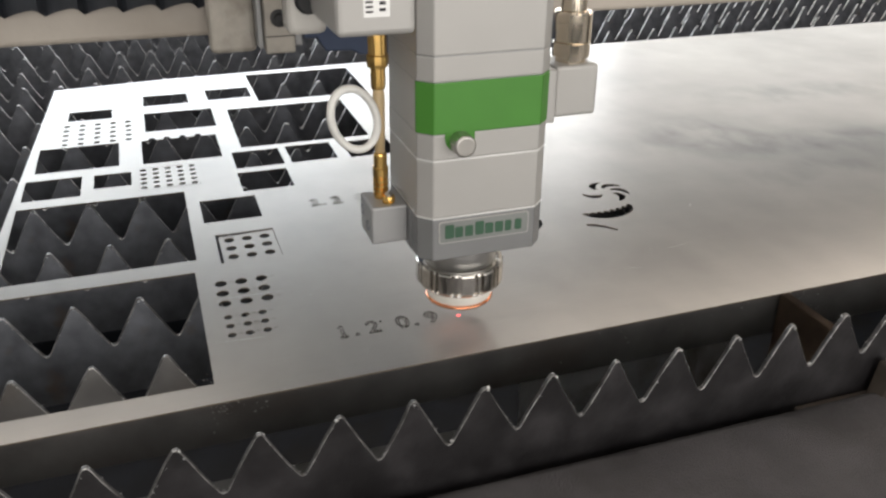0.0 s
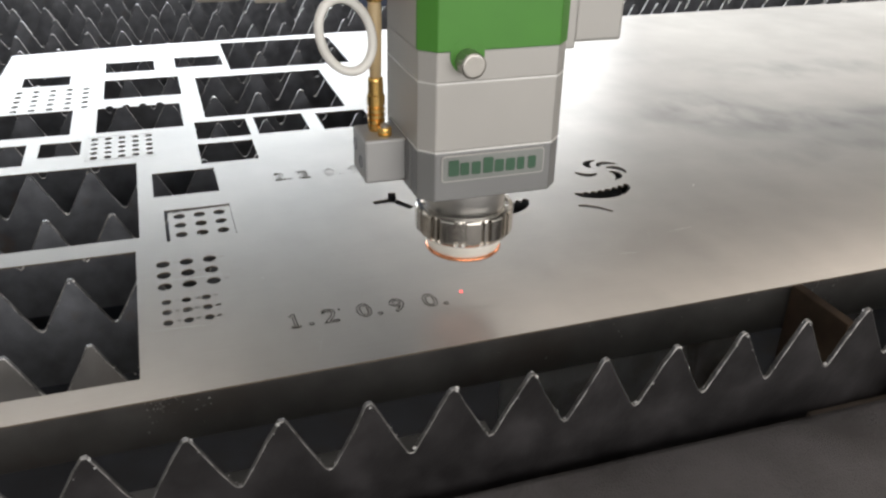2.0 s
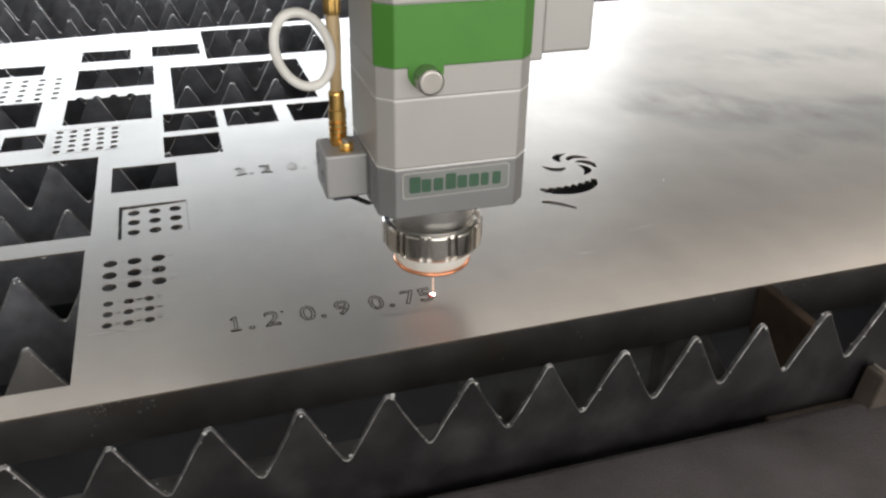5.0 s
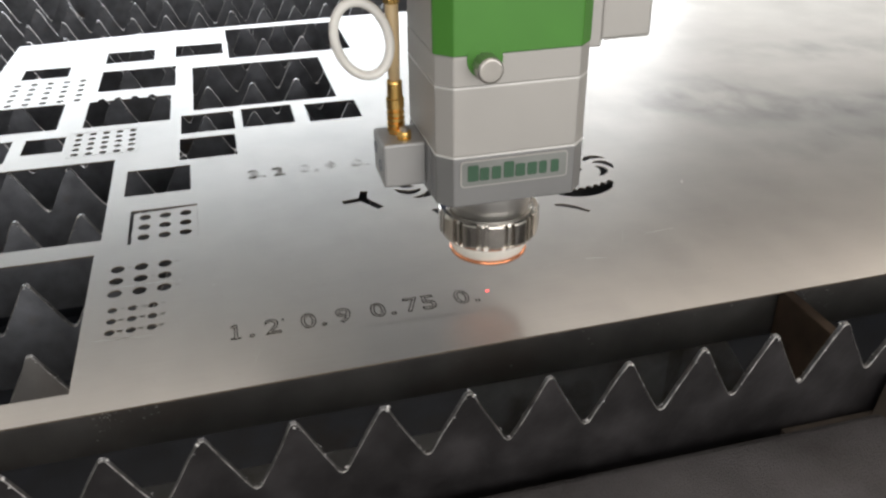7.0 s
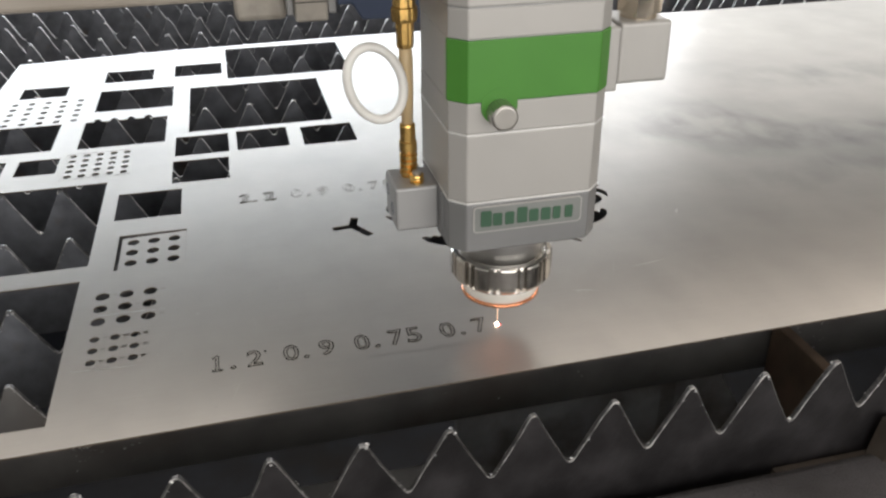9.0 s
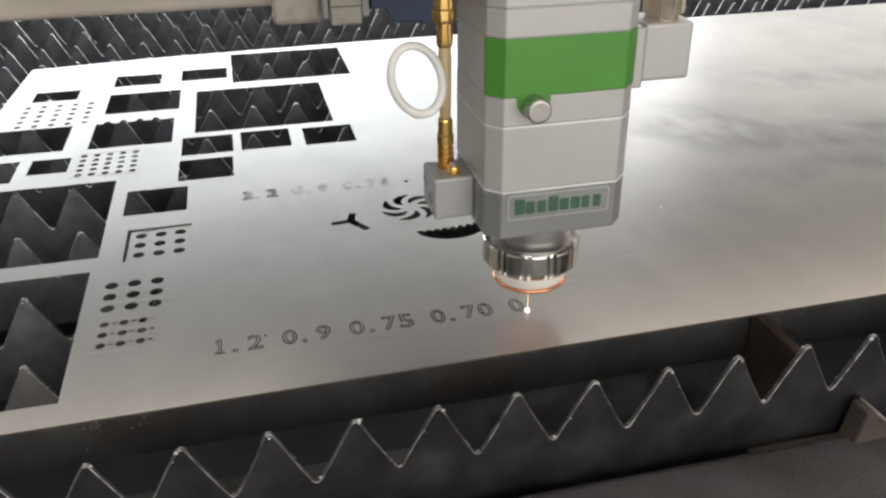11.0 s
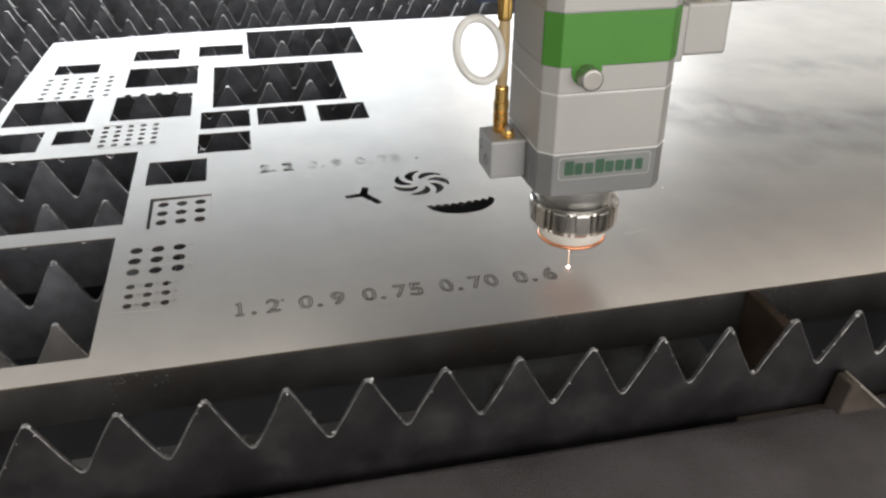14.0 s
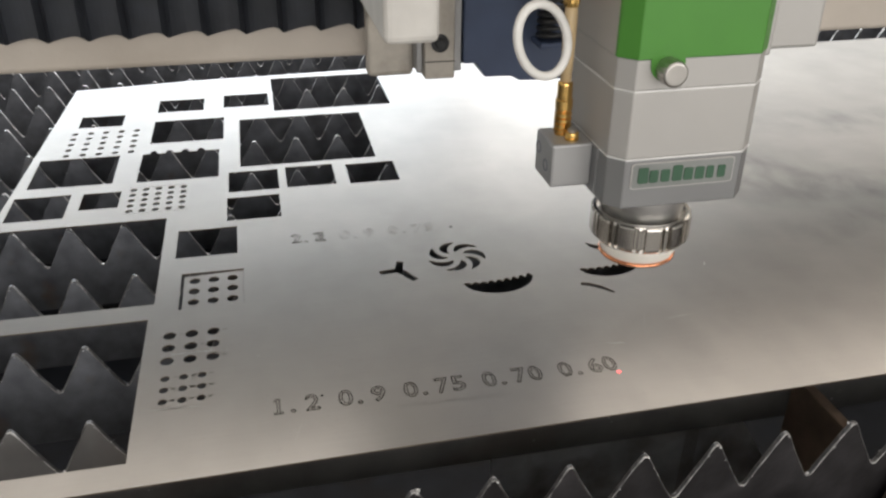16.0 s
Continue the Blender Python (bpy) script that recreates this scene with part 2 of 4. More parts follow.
def lathe(profile, cx=0.0, cy=0.0, n=48, wobble=None):
    """A solid of revolution about an upright axis; profile: (radius, z) from bottom to top."""
    bm = bmesh.new()
    rings = []
    for r, z in profile:
        ring = []
        for i in range(n):
            a = 2 * math.pi * i / n
            rr = r + (wobble(i, z) if wobble else 0.0)
            ring.append(bm.verts.new((cx + rr * math.cos(a), cy + rr * math.sin(a), z)))
        rings.append(ring)
    for a, b in zip(rings, rings[1:]):
        for i in range(n):
            bm.faces.new((a[i], a[(i + 1) % n], b[(i + 1) % n], b[i]))
    bm.faces.new(rings[0][::-1])
    bm.faces.new(rings[-1])
    return bm


def tube(points, radius, n=12, closed=False):
    bm = bmesh.new()
    pts = [Vector(p) for p in points]
    rings = []
    k = len(pts)
    ref = Vector((0.0, 1.0, 0.13)).normalized()
    for i, p in enumerate(pts):
        a = pts[(i - 1) % k] if closed or i else pts[0]
        b = pts[(i + 1) % k] if closed or i < k - 1 else pts[-1]
        d = (b - a).normalized()
        u = d.cross(ref).normalized()
        v = d.cross(u).normalized()
        rings.append([bm.verts.new(p + radius * (math.cos(2 * math.pi * j / n) * u + math.sin(2 * math.pi * j / n) * v)) for j in range(n)])
    for i in range(k if closed else k - 1):
        a, b = rings[i], rings[(i + 1) % k]
        for j in range(n):
            bm.faces.new((a[j], a[(j + 1) % n], b[(j + 1) % n], b[j]))
    if not closed:
        bm.faces.new(rings[0][::-1])
        bm.faces.new(rings[-1])
    bmesh.ops.recalc_face_normals(bm, faces=bm.faces[:])
    return bm


def thing(name, label, category, group="", m=None):
    ob = new(name)
    ob.empty_display_size = 0.02
    if m:
        ob.matrix_world = m
    return tagged(ob, label, category, group)


def curve_mesh(curve, name):
    ob = bpy.data.objects.new(name, curve)
    scene.collection.objects.link(ob)
    dg = bpy.context.evaluated_depsgraph_get()
    me = bpy.data.meshes.new_from_object(ob.evaluated_get(dg))
    bpy.data.objects.remove(ob)
    bpy.data.curves.remove(curve)
    me.name = name
    return me


# ---- the hall ----
def structure(name, bm, mat, label):
    return tagged(part(name, bm, mat), label, "structure", kind="structure")


HX0, HX1, HY0, HY1, HZ = -6.0, 14.0, -4.0, 9.0, 5.0
structure("floor", box(HX0, HX1, HY0, HY1, -0.95, -0.85), M_FLOOR, "grey concrete workshop floor under the cutting machine")
structure("ceiling", box(HX0, HX1, HY0, HY1, HZ, HZ + 0.1), M_CEIL, "plain pale workshop ceiling above the machine")
# The south wall's opening is made up to let the low fill in.
structure("wall_south", box(HX0, -2.2, HY0 - 0.1, HY0, -0.85, HZ), M_WALL, "plain pale painted workshop wall beside the added fill opening")
structure("wall_south", box(4.2, HX1, HY0 - 0.1, HY0, -0.85, HZ), M_WALL, "plain pale painted workshop wall beside the added fill opening")
structure("wall_south", box(-2.2, 4.2, HY0 - 0.1, HY0, 2.05, HZ), M_WALL, "plain pale painted workshop wall above the added fill opening")
structure("wall_west", box(HX0 - 0.1, HX0, HY0, HY1, -0.85, HZ), M_WALL, "plain pale painted workshop side wall")
structure("wall_east", box(HX1, HX1 + 0.1, HY0, HY1, -0.85, HZ), M_WALL, "plain pale painted workshop side wall")
structure("wall_north", box(HX0, HX1, HY1, HY1 + 0.1, -0.85, 0.45), M_WALL, "pale painted workshop wall under the windows")
structure("wall_north", box(HX0, HX1, HY1, HY1 + 0.1, 3.5, HZ), M_WALL, "pale painted workshop wall above the windows")
structure("wall_north", box(HX0, 2.15, HY1, HY1 + 0.1, 2.98, 3.498), M_WALL, "pale painted workshop wall above the windows")
structure("wall_north", box(5.29, HX1, HY1, HY1 + 0.1, 3.25, 3.498), M_WALL, "pale painted workshop wall above the windows")
structure("wall_north", box(2.02, 2.15, HY1, HY1 + 0.1, 0.452, 2.978), M_WALL, "pale painted workshop wall between window and gate")
structure("wall_north", box(5.29, 5.38, HY1, HY1 + 0.1, 0.452, 3.248), M_WALL, "pale painted workshop wall between window and gate")
structure("wall_north", box(HX0, -5.4, HY1, HY1 + 0.1, 0.452, 2.978), M_WALL, "pale painted workshop wall beside the windows")
structure("wall_north", box(13.4, HX1, HY1, HY1 + 0.1, 0.452, 3.248), M_WALL, "pale painted workshop wall beside the windows")

# ---- the machine bed ----
SLAT_Y = [0.0, 0.0852, 0.1575, 0.2405, 0.3203, 0.398, 0.477, 0.551, 0.620, 0.684, 0.754, 0.829, 0.905, 0.985, 1.065, 1.145, 1.225]
SLAT_PHASE = [0.0, 0.0, 0.0275, 0.009, 0.033, 0.011, 0.0145, 0.021, 0.036, 0.0115, 0.001, 0.0, 0.02, 0.031, 0.01, 0.026, 0.017]
TIP, VALLEY, BOTTOM, THICK = -0.0020, -0.0345, -0.071, 0.0031
X0, X1 = -0.84, 1.36

bed = thing("machine_bed", "blue-black bed frame holding the slats, pit shade in its colour", "machine bed")
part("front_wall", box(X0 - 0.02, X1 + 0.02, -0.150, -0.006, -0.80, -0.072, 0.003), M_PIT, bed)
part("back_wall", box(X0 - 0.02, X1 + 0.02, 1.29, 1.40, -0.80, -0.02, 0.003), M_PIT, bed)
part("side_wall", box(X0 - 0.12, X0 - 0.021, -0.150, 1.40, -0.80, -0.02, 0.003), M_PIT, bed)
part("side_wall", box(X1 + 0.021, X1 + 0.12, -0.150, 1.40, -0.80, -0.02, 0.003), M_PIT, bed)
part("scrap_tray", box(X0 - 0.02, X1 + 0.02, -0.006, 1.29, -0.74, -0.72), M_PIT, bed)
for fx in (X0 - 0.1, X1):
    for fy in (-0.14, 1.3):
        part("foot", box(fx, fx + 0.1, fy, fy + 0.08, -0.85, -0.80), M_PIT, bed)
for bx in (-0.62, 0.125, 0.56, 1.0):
    part("cross_bar", box(bx, bx + 0.012, 0.10, 1.285, -0.20, -0.0715, 0.001), M_RUST_LIFTED if bx == 0.125 else M_PIT, bed)

part("slat_rib", box(0.185, 0.192, 0.031, 0.0822, -0.20, -0.0365, 0.0008), M_RUST_LIFTED, bed, "rust-brown rib under the slats")
part("slat_rib", box(-0.385, -0.378, 0.031, 0.0822, -0.20, -0.0365, 0.0008), M_RUST_LIFTED, bed)
part("rim_ledge", box(0.135, 0.60, -0.0062, -0.0020, -0.0715, -0.0655, 0.0005), M_RUST, bed, "rust-brown ledge behind the rim")
part("dust_ledge", box(X0, -0.035, 0.0200, 0.0660, -0.1050, -0.0835, 0.0010), M_DUSTY, bed, "dusty grey ledge under the slats")
scrap = bmesh.new()
sv = [[scrap.verts.new((x, y, z)) for x, z in ((-0.010, -0.160), (0.214, -0.160), (0.1670, -0.0845), (-0.010, -0.0780))] for y in (0.100, 0.103)]
scrap.faces.new(sv[0])
scrap.faces.new(sv[1][::-1])
for i in range(4):
    scrap.faces.new((sv[0][i], sv[1][i], sv[1][(i + 1) % 4], sv[0][(i + 1) % 4]))
bmesh.ops.recalc_face_normals(scrap, faces=scrap.faces[:])
part("deflector_plate", scrap, M_DEFLECTOR, bed, "grey steel deflector plate")


def rim_profile():
    """The rounded front rim of the bed: a long bar with a soft back edge, swept along x."""
    prof = [(-0.0062, -0.0715)]
    for i in range(7):
        a = math.pi / 2 * i / 6
        prof.append((-0.0162 + 0.010 * math.cos(a), -0.0675 + 0.008 * math.sin(a)))
    prof += [(-0.060, -0.0580), (-0.120, -0.0575)]
    for i in range(7):
        a = math.pi / 2 * (1 + i / 6)
        prof.append((-0.150 + 0.02 * math.cos(a), -0.078 + 0.02 * math.sin(a)))
    prof.append((-0.170, -0.0715 - 0.03))
    prof.append((-0.1505, -0.0715 - 0.03))
    prof.append((-0.1505, -0.0715))
    bm = bmesh.new()
    ends = []
    for x in (X0 - 0.10, X1 + 0.10):
        ends.append([bm.verts.new((x, y, z)) for y, z in prof])
    k = len(prof)
    for i in range(k):
        bm.faces.new((ends[0][i], ends[0][(i + 1) % k], ends[1][(i + 1) % k], ends[1][i]))
    bm.faces.new(ends[0])
    bm.faces.new(ends[1][::-1])
    bmesh.ops.recalc_face_normals(bm, faces=bm.faces[:])
    return bm


rim = part("front_rim", rim_profile(), M_RIM, bed, "dark grey hammered-paint front rim")
def wedge(bx, y0, y1, low, high, w0, w1):
    """A triangular gusset standing on the rim, its sloping edge to the right."""
    bm = bmesh.new()
    outline = [(bx, low), (bx + w0, low), (bx + w1, high), (bx + 0.0045, high)]
    f = [bm.verts.new((x, y0, z)) for x, z in outline]
    b = [bm.verts.new((x, y1, z)) for x, z in outline]
    bm.faces.new(f)
    bm.faces.new(b[::-1])
    for i in range(4):
        bm.faces.new((f[i], b[i], b[(i + 1) % 4], f[(i + 1) % 4]))
    bmesh.ops.recalc_face_normals(bm, faces=bm.faces[:])
    bmesh.ops.bevel(bm, geom=bm.edges[:], offset=0.0006, segments=2, affect="EDGES")
    return bm


bracket = part("slat_bracket", wedge(0.1875, -0.0190, -0.0060, -0.0665, -0.0395, 0.0380, 0.0085), M_RUST, bed, "worn wedge-shaped slat bracket")
cap = bmesh.new()
run, rise = 0.0295, -0.0270
ln = math.hypot(run, rise)
for along, across, y in ((0.02, 0.0002, 0), (0.95, 0.0002, 0), (0.95, 0.0016, 0), (0.02, 0.0016, 0)):
    px, pz = 0.1960 + run * along - rise / ln * across, -0.0395 + rise * along + run / ln * across
    cap.verts.new((px, -0.0196, pz))
    cap.verts.new((px, -0.0056, pz))
cv = list(cap.verts)
for q in ((0, 2, 4, 6), (1, 7, 5, 3), (0, 1, 3, 2), (2, 3, 5, 4), (4, 5, 7, 6), (6, 7, 1, 0)):
    cap.faces.new([cv[k] for k in q])
bmesh.ops.recalc_face_normals(cap, faces=cap.faces[:])
bmesh.ops.bevel(cap, geom=cap.edges[:], offset=0.0004, segments=1, affect="EDGES")
part("bracket_cap", cap, M_PLATE, bracket, "pale worn cap strip")


def slat_mesh(phase, pitch, rng, bevel):
    """A saw-toothed slat along x, its top edge cut ragged; faces of the cut edge take the second material."""
    top = []
    first = math.floor((X0 - phase) / pitch) + 1
    last = math.floor((X1 - phase) / pitch)
    for k in range(first, last):
        c = phase + pitch * k + rng.uniform(-0.0006, 0.0006)
        t = TIP - rng.uniform(0.0, 0.0012)
        v = VALLEY + rng.uniform(-0.0010, 0.0010)
        left_notch = rng.random() < 0.25
        top += [(c - 0.0026, t - 0.0022), (c - 0.0014, t - 0.0004), (c + 0.0010, t), (c + 0.0024, t - 0.0018)]
        a = c + 0.0024
        b = c + pitch / 2 - 0.0022
        for s in (0.3, 0.62):
            top.append((a + (b - a) * s + rng.uniform(-0.0003, 0.0003), t - 0.0018 + (v + 0.0018 - t) * s))
        top += [(b, v + 0.0012), (b + 0.0015, v), (b + 0.0032, v + 0.0003), (b + 0.0044, v + 0.0020)]
        a, b2 = b + 0.0044, c + pitch - 0.0026
        for s in (0.35, 0.7):
            top.append((a + (b2 - a) * s + rng.uniform(-0.0003, 0.0003), v + 0.0020 + (t - 0.0022 - v - 0.0020) * s))
        if left_notch:
            top.append((a + (b2 - a) * 0.80, v + 0.0020 + (t - 0.0042 - v) * 0.80))
    bm = bmesh.new()
    rows = []
    for y in (-THICK / 2, THICK / 2):
        rows.append(([bm.verts.new((x, y, z)) for x, z in top], [bm.verts.new((x, y, BOTTOM)) for x, z in top]))
    for i in range(len(top) - 1):
        (ta, ba), (tb, bb) = rows
        bm.faces.new((ba[i], ba[i + 1], ta[i + 1], ta[i])).material_index = 0
        bm.faces.new((bb[i + 1], bb[i], tb[i], tb[i + 1])).material_index = 0
        bm.faces.new((ta[i], ta[i + 1], tb[i + 1], tb[i])).material_index = 1
        bm.faces.new((bb[i], bb[i + 1], ba[i + 1], ba[i])).material_index = 0
    for i in (0, len(top) - 1):
        (ta, ba), (tb, bb) = rows
        bm.faces.new((ta[i], tb[i], bb[i], ba[i]))
    bmesh.ops.recalc_face_normals(bm, faces=bm.faces[:])
    sharp = [e for e in bm.edges if len(e.link_faces) == 2 and {f.material_index for f in e.link_faces} == {0, 1}]
    if bevel:
        bmesh.ops.bevel(bm, geom=sharp, offset=bevel, segments=1, affect="EDGES", material=2)
    return bm


def beads(rng, spots, mat, name, parent, label=""):
    """Solidified drops, each a small lump, at (x, y, z, r)."""
    bm = bmesh.new()
    for x, y, z, r in spots:
        bmesh.ops.create_icosphere(bm, subdivisions=1, radius=r, matrix=Matrix.Translation((x, y, z)) @ Matrix.Diagonal((rng.uniform(0.8, 1.5), rng.uniform(0.8, 1.1), rng.uniform(0.6, 1.0), 1)))
    ob = part(name, bm, mat, parent, label, True)
    ob["kind"] = "stuff"
    return ob


for i, (sy, ph) in enumerate(zip(SLAT_Y, SLAT_PHASE)):
    rng = random.Random(100 + i)
    pitch = 0.04 if sy < 0.65 else 0.0375
    slat = thing("support_slat", "near-black steel saw-toothed slat beside the front rim" if i == 0 else "dark oily steel saw-toothed support slat with dross-tipped points", "support slat", "slats of the cutting bed")
    slat.location = (0, sy, 0)
    part("toothed_plate", slat_mesh(ph, pitch, rng, 0.00042 if sy < 0.3 else 0.0), [M_SLAT_FRONT if i == 0 else M_SLAT_SECOND if i == 1 else M_SLAT, M_CUT if sy < 0.3 else M_GLINT, M_GLINT], slat)
    spots = []
    for k in range(math.floor((X0 - ph) / pitch) + 1, math.floor((X1 - ph) / pitch)):
        c = ph + pitch * k
        for _ in range(3):
            spots.append((c + rng.uniform(-0.002, 0.002), rng.uniform(-0.0013, 0.0013), TIP - 0.0016 - rng.uniform(0, 0.0012), rng.uniform(0.0006, 0.0011)))
        if rng.random() < 0.7:
            spots.append((c + pitch / 2 + rng.uniform(-0.002, 0.002), rng.uniform(-0.0012, 0.0012), VALLEY + 0.0008, rng.uniform(0.0006, 0.0011)))
        for _ in range(7 if sy < 0.3 else 2):
            s = rng.random()
            side = rng.choice((-1, 1))
            spots.append((c + side * pitch * 0.46 * s, rng.choice((-1, 1)) * THICK * 0.48, TIP - 0.031 * s - 0.0006, rng.uniform(0.00018, 0.00055)))
        if rng.random() < 0.4:
            s = rng.random()
            spots.append((c - pitch * 0.45 * s, rng.uniform(-0.001, 0.001), TIP - 0.033 * s - 0.001, rng.uniform(0.0004, 0.0009)))
    beads(rng, spots, M_DROSS, "dross", slat, "pale solidified metal drops")
    if i == 1:
        sp = []
        for cx, w, nn in ((-0.213, 0.011, 130), (-0.193, 0.008, 30), (0.205, 0.007, 60), (0.222, 0.005, 24), (0.05, 0.2, 60)):
            for _ in range(nn):
                sp.append((cx + rng.gauss(0, w * 0.45), -THICK / 2, -0.036 + rng.gauss(0, 0.010), rng.uniform(0.0002, 0.0007)))
        beads(rng, sp, M_GLINT, "spatter", slat, "bright spatter beads on the slat face")

# ---- the sheet ----
RECTS = [
    (-0.3385, -0.217, 0.0445, 0.1755), (-0.3385, -0.2145, 0.1935, 0.3195),
    (-0.2045, -0.1615, 0.2525, 0.2950), (-0.3365, -0.2930, 0.3350, 0.3785), (-0.2835, -0.2540, 0.3470, 0.3775),
    (-0.3310, -0.2635, 0.3955, 0.4570), (-0.3110, -0.2700, 0.5360, 0.5665), (-0.2390, -0.1935, 0.5675, 0.6040),
    (-0.1735, -0.1275, 0.5705, 0.6090), (-0.2395, -0.1730, 0.4815, 0.5410),
    (-0.1580, -0.0380, 0.4100, 0.5305), (-0.1225, -0.0020, 0.5510, 0.6595),
    (-0.1680, -0.1265, 0.3580, 0.3990), (-0.1200, -0.0790, 0.3585, 0.4010), (-0.0675, -0.0250, 0.3560, 0.3975),
    (-0.1690, -0.1275, 0.3055, 0.3470),
]
LOOSE = (-0.1990, -0.1575, 0.1835, 0.2290)


def circle(cx, cy, r, n=18):
    return [(cx + r * math.cos(2 * math.pi * i / n), cy + r * math.sin(2 * math.pi * i / n)) for i in range(n)]


def grid(x0, x1, y0, y1, nx, ny, r):
    return [circle(x0 + (x1 - x0) * i / (nx - 1), y0 + (y1 - y0) * j / (ny - 1), r) for i in range(nx) for j in range(ny)]


def petal(cx, cy, a, r0, r1):
    """One curved blade of a fan cut-out."""
    lead = [(r0 + (r1 - r0) * s, a + 0.30 - 0.90 * s ** 0.95) for s in (0, 0.25, 0.5, 0.75, 1.0)]
    trail = [(r1 * 1.0, a - 0.42), (r1 * 0.97, a - 0.18), (r1 * 0.87, a + 0.08), (r1 * 0.70, a + 0.31), (r0 + (r1 - r0) * 0.25, a + 0.46)]
    return [(cx + r * math.cos(t), cy + r * math.sin(t)) for r, t in lead + trail]


def crescent(x0, y0, x1, y1, sag, depth, teeth):
    """A crescent cut-out with a scalloped upper edge."""
    pts = []
    n = teeth * 6
    for i in range(n + 1):
        s = i / n
        bump = 0.0040 * abs(math.sin(math.pi * teeth * s)) ** 0.7
        pts.append((x0 + (x1 - x0) * s, y0 + (y1 - y0) * s - sag * 4 * s * (1 - s) + bump * (0.45 + 0.55 * s)))
    for i in range(1, 20):
        s = 1 - i / 20
        pts.append((x0 + (x1 - x0) * s + 0.001 * math.sin(math.pi * s), y0 + (y1 - y0) * s - depth * (4 * s * (1 - s)) ** 0.6))
    return pts


def tripod(cx, cy, tips, w):
    """A three-armed cut-out."""
    arms = sorted(tips, key=lambda p: math.atan2(p[1] - cy, p[0] - cx))
    pts = []
    for i, (tx, ty) in enumerate(arms):
        d = Vector((tx - cx, ty - cy)).normalized()
        nrm = Vector((-d.y, d.x))
        pts.append((tx - nrm.x * w * 0.45, ty - nrm.y * w * 0.45))
        pts.append((tx + nrm.x * w * 0.45, ty + nrm.y * w * 0.45))
        nx, ny = arms[(i + 1) % 3]
        e = (d + Vector((nx - cx, ny - cy)).normalized())
        e = e.normalized() if e.length > 0.05 else nrm
        pts.append((cx + e.x * w * 0.6, cy + e.y * w * 0.6))
    return pts


HOLES = [[(a, c), (b, c), (b, d), (a, d)] for a, b, c, d in RECTS]
HOLES.append([(LOOSE[0], LOOSE[2]), (LOOSE[1], LOOSE[2]), (LOOSE[1], LOOSE[3]), (LOOSE[0], LOOSE[3])])
bump_rect = [(-0.2440, 0.3930), (-0.1765, 0.3930), (-0.1765, 0.4555)]
for bxx in (-0.193, -0.207, -0.221, -0.2345):
    bump_rect += [(bxx + 0.0032, 0.4555), (bxx + 0.0028, 0.4600), (bxx, 0.4625), (bxx - 0.0028, 0.4600), (bxx - 0.0032, 0.4555)]
bump_rect.append((-0.2440, 0.4555))
HOLES.append(bump_rect)
HOLES += grid(-0.3110, -0.2550, 0.4650, 0.5195, 5, 5, 0.0030)
HOLES += grid(-0.2445, -0.2045, 0.3375, 0.3775, 5, 5, 0.0027)
HOLES += grid(-0.2025, -0.1765, 0.1280, 0.1545, 3, 3, 0.0038)
HOLES += grid(-0.2025, -0.1820, 0.0900, 0.1110, 3, 3, 0.0025)
HOLES += [petal(-0.0085, 0.2160, 2 * math.pi * k / 7 + 0.23, 0.0062, 0.0207) for k in range(7)]
HOLES += [petal(0.1095, 0.2150, 2 * math.pi * k / 7 + 0.02, 0.0062, 0.0200) for k in (0, 1, 2, 4, 6)]
HOLES.append(crescent(-0.0125, 0.1770, 0.0370, 0.1795, 0.0022, 0.0165, 9))
HOLES.append(crescent(0.0715, 0.1805, 0.1170, 0.1845, 0.0035, 0.0145, 8))
HOLES.append(tripod(-0.0525, 0.2050, [(-0.0655, 0.2035), (-0.0495, 0.2165), (-0.0430, 0.1895)], 0.0054))
HOLES.append([(0.0660, 0.1635), (0.0715, 0.1622), (0.0780, 0.1572), (0.0845, 0.1482), (0.0830, 0.1468), (0.0765, 0.1535), (0.0700, 0.1585), (0.0655, 0.1605)])


def plate_mesh(outline, holes, z0, z1, name):
    c = bpy.data.curves.new(name, "CURVE")
    c.dimensions, c.fill_mode, c.extrude = "2D", "BOTH", (z1 - z0) / 2
    for loop in [outline] + holes:
        s = c.splines.new("POLY")
        s.points.add(len(loop) - 1)
        for p, (x, y) in zip(s.points, loop):
            p.co = (x, y, 0, 1)
        s.use_cyclic_u = True
    me = curve_mesh(c, name)
    for v in me.vertices:
        v.co.z += (z0 + z1) / 2
    for m in (M_SHEET, M_EDGE):
        me.materials.append(m)
    for f in me.polygons:
        f.material_index = 0 if abs(f.normal.z) > 0.5 else 1
        f.use_smooth = False
    return me


sheet = thing("metal_sheet", "brushed grey steel sheet with laser-cut openings lying on the slats", "metal sheet")
part("sheet_plate", plate_mesh([(-0.3555, 0.0255), (1.22, 0.0430), (1.22, 0.690), (0.0, 0.678), (-0.2100, 0.669), (-0.3300, 0.656)], HOLES, -0.0009, 0.0, "sheet_plate"), None, sheet)

loose = thing("loose_cutout", "small square steel offcut with nine holes, sunk askew in its opening", "metal offcut")
lx0, lx1, ly0, ly1 = LOOSE
part("offcut_plate", plate_mesh([(lx0 + 0.0020, ly0 + 0.0004), (lx1 - 0.0002, ly0 + 0.0004), (lx1 - 0.0002, ly1 - 0.0006), (lx0 + 0.0020, ly1 - 0.0034)], grid(-0.1900, -0.1650, 0.1920, 0.2190, 3, 3, 0.0036), -0.0016, -0.0006, "offcut_plate"), None, loose)


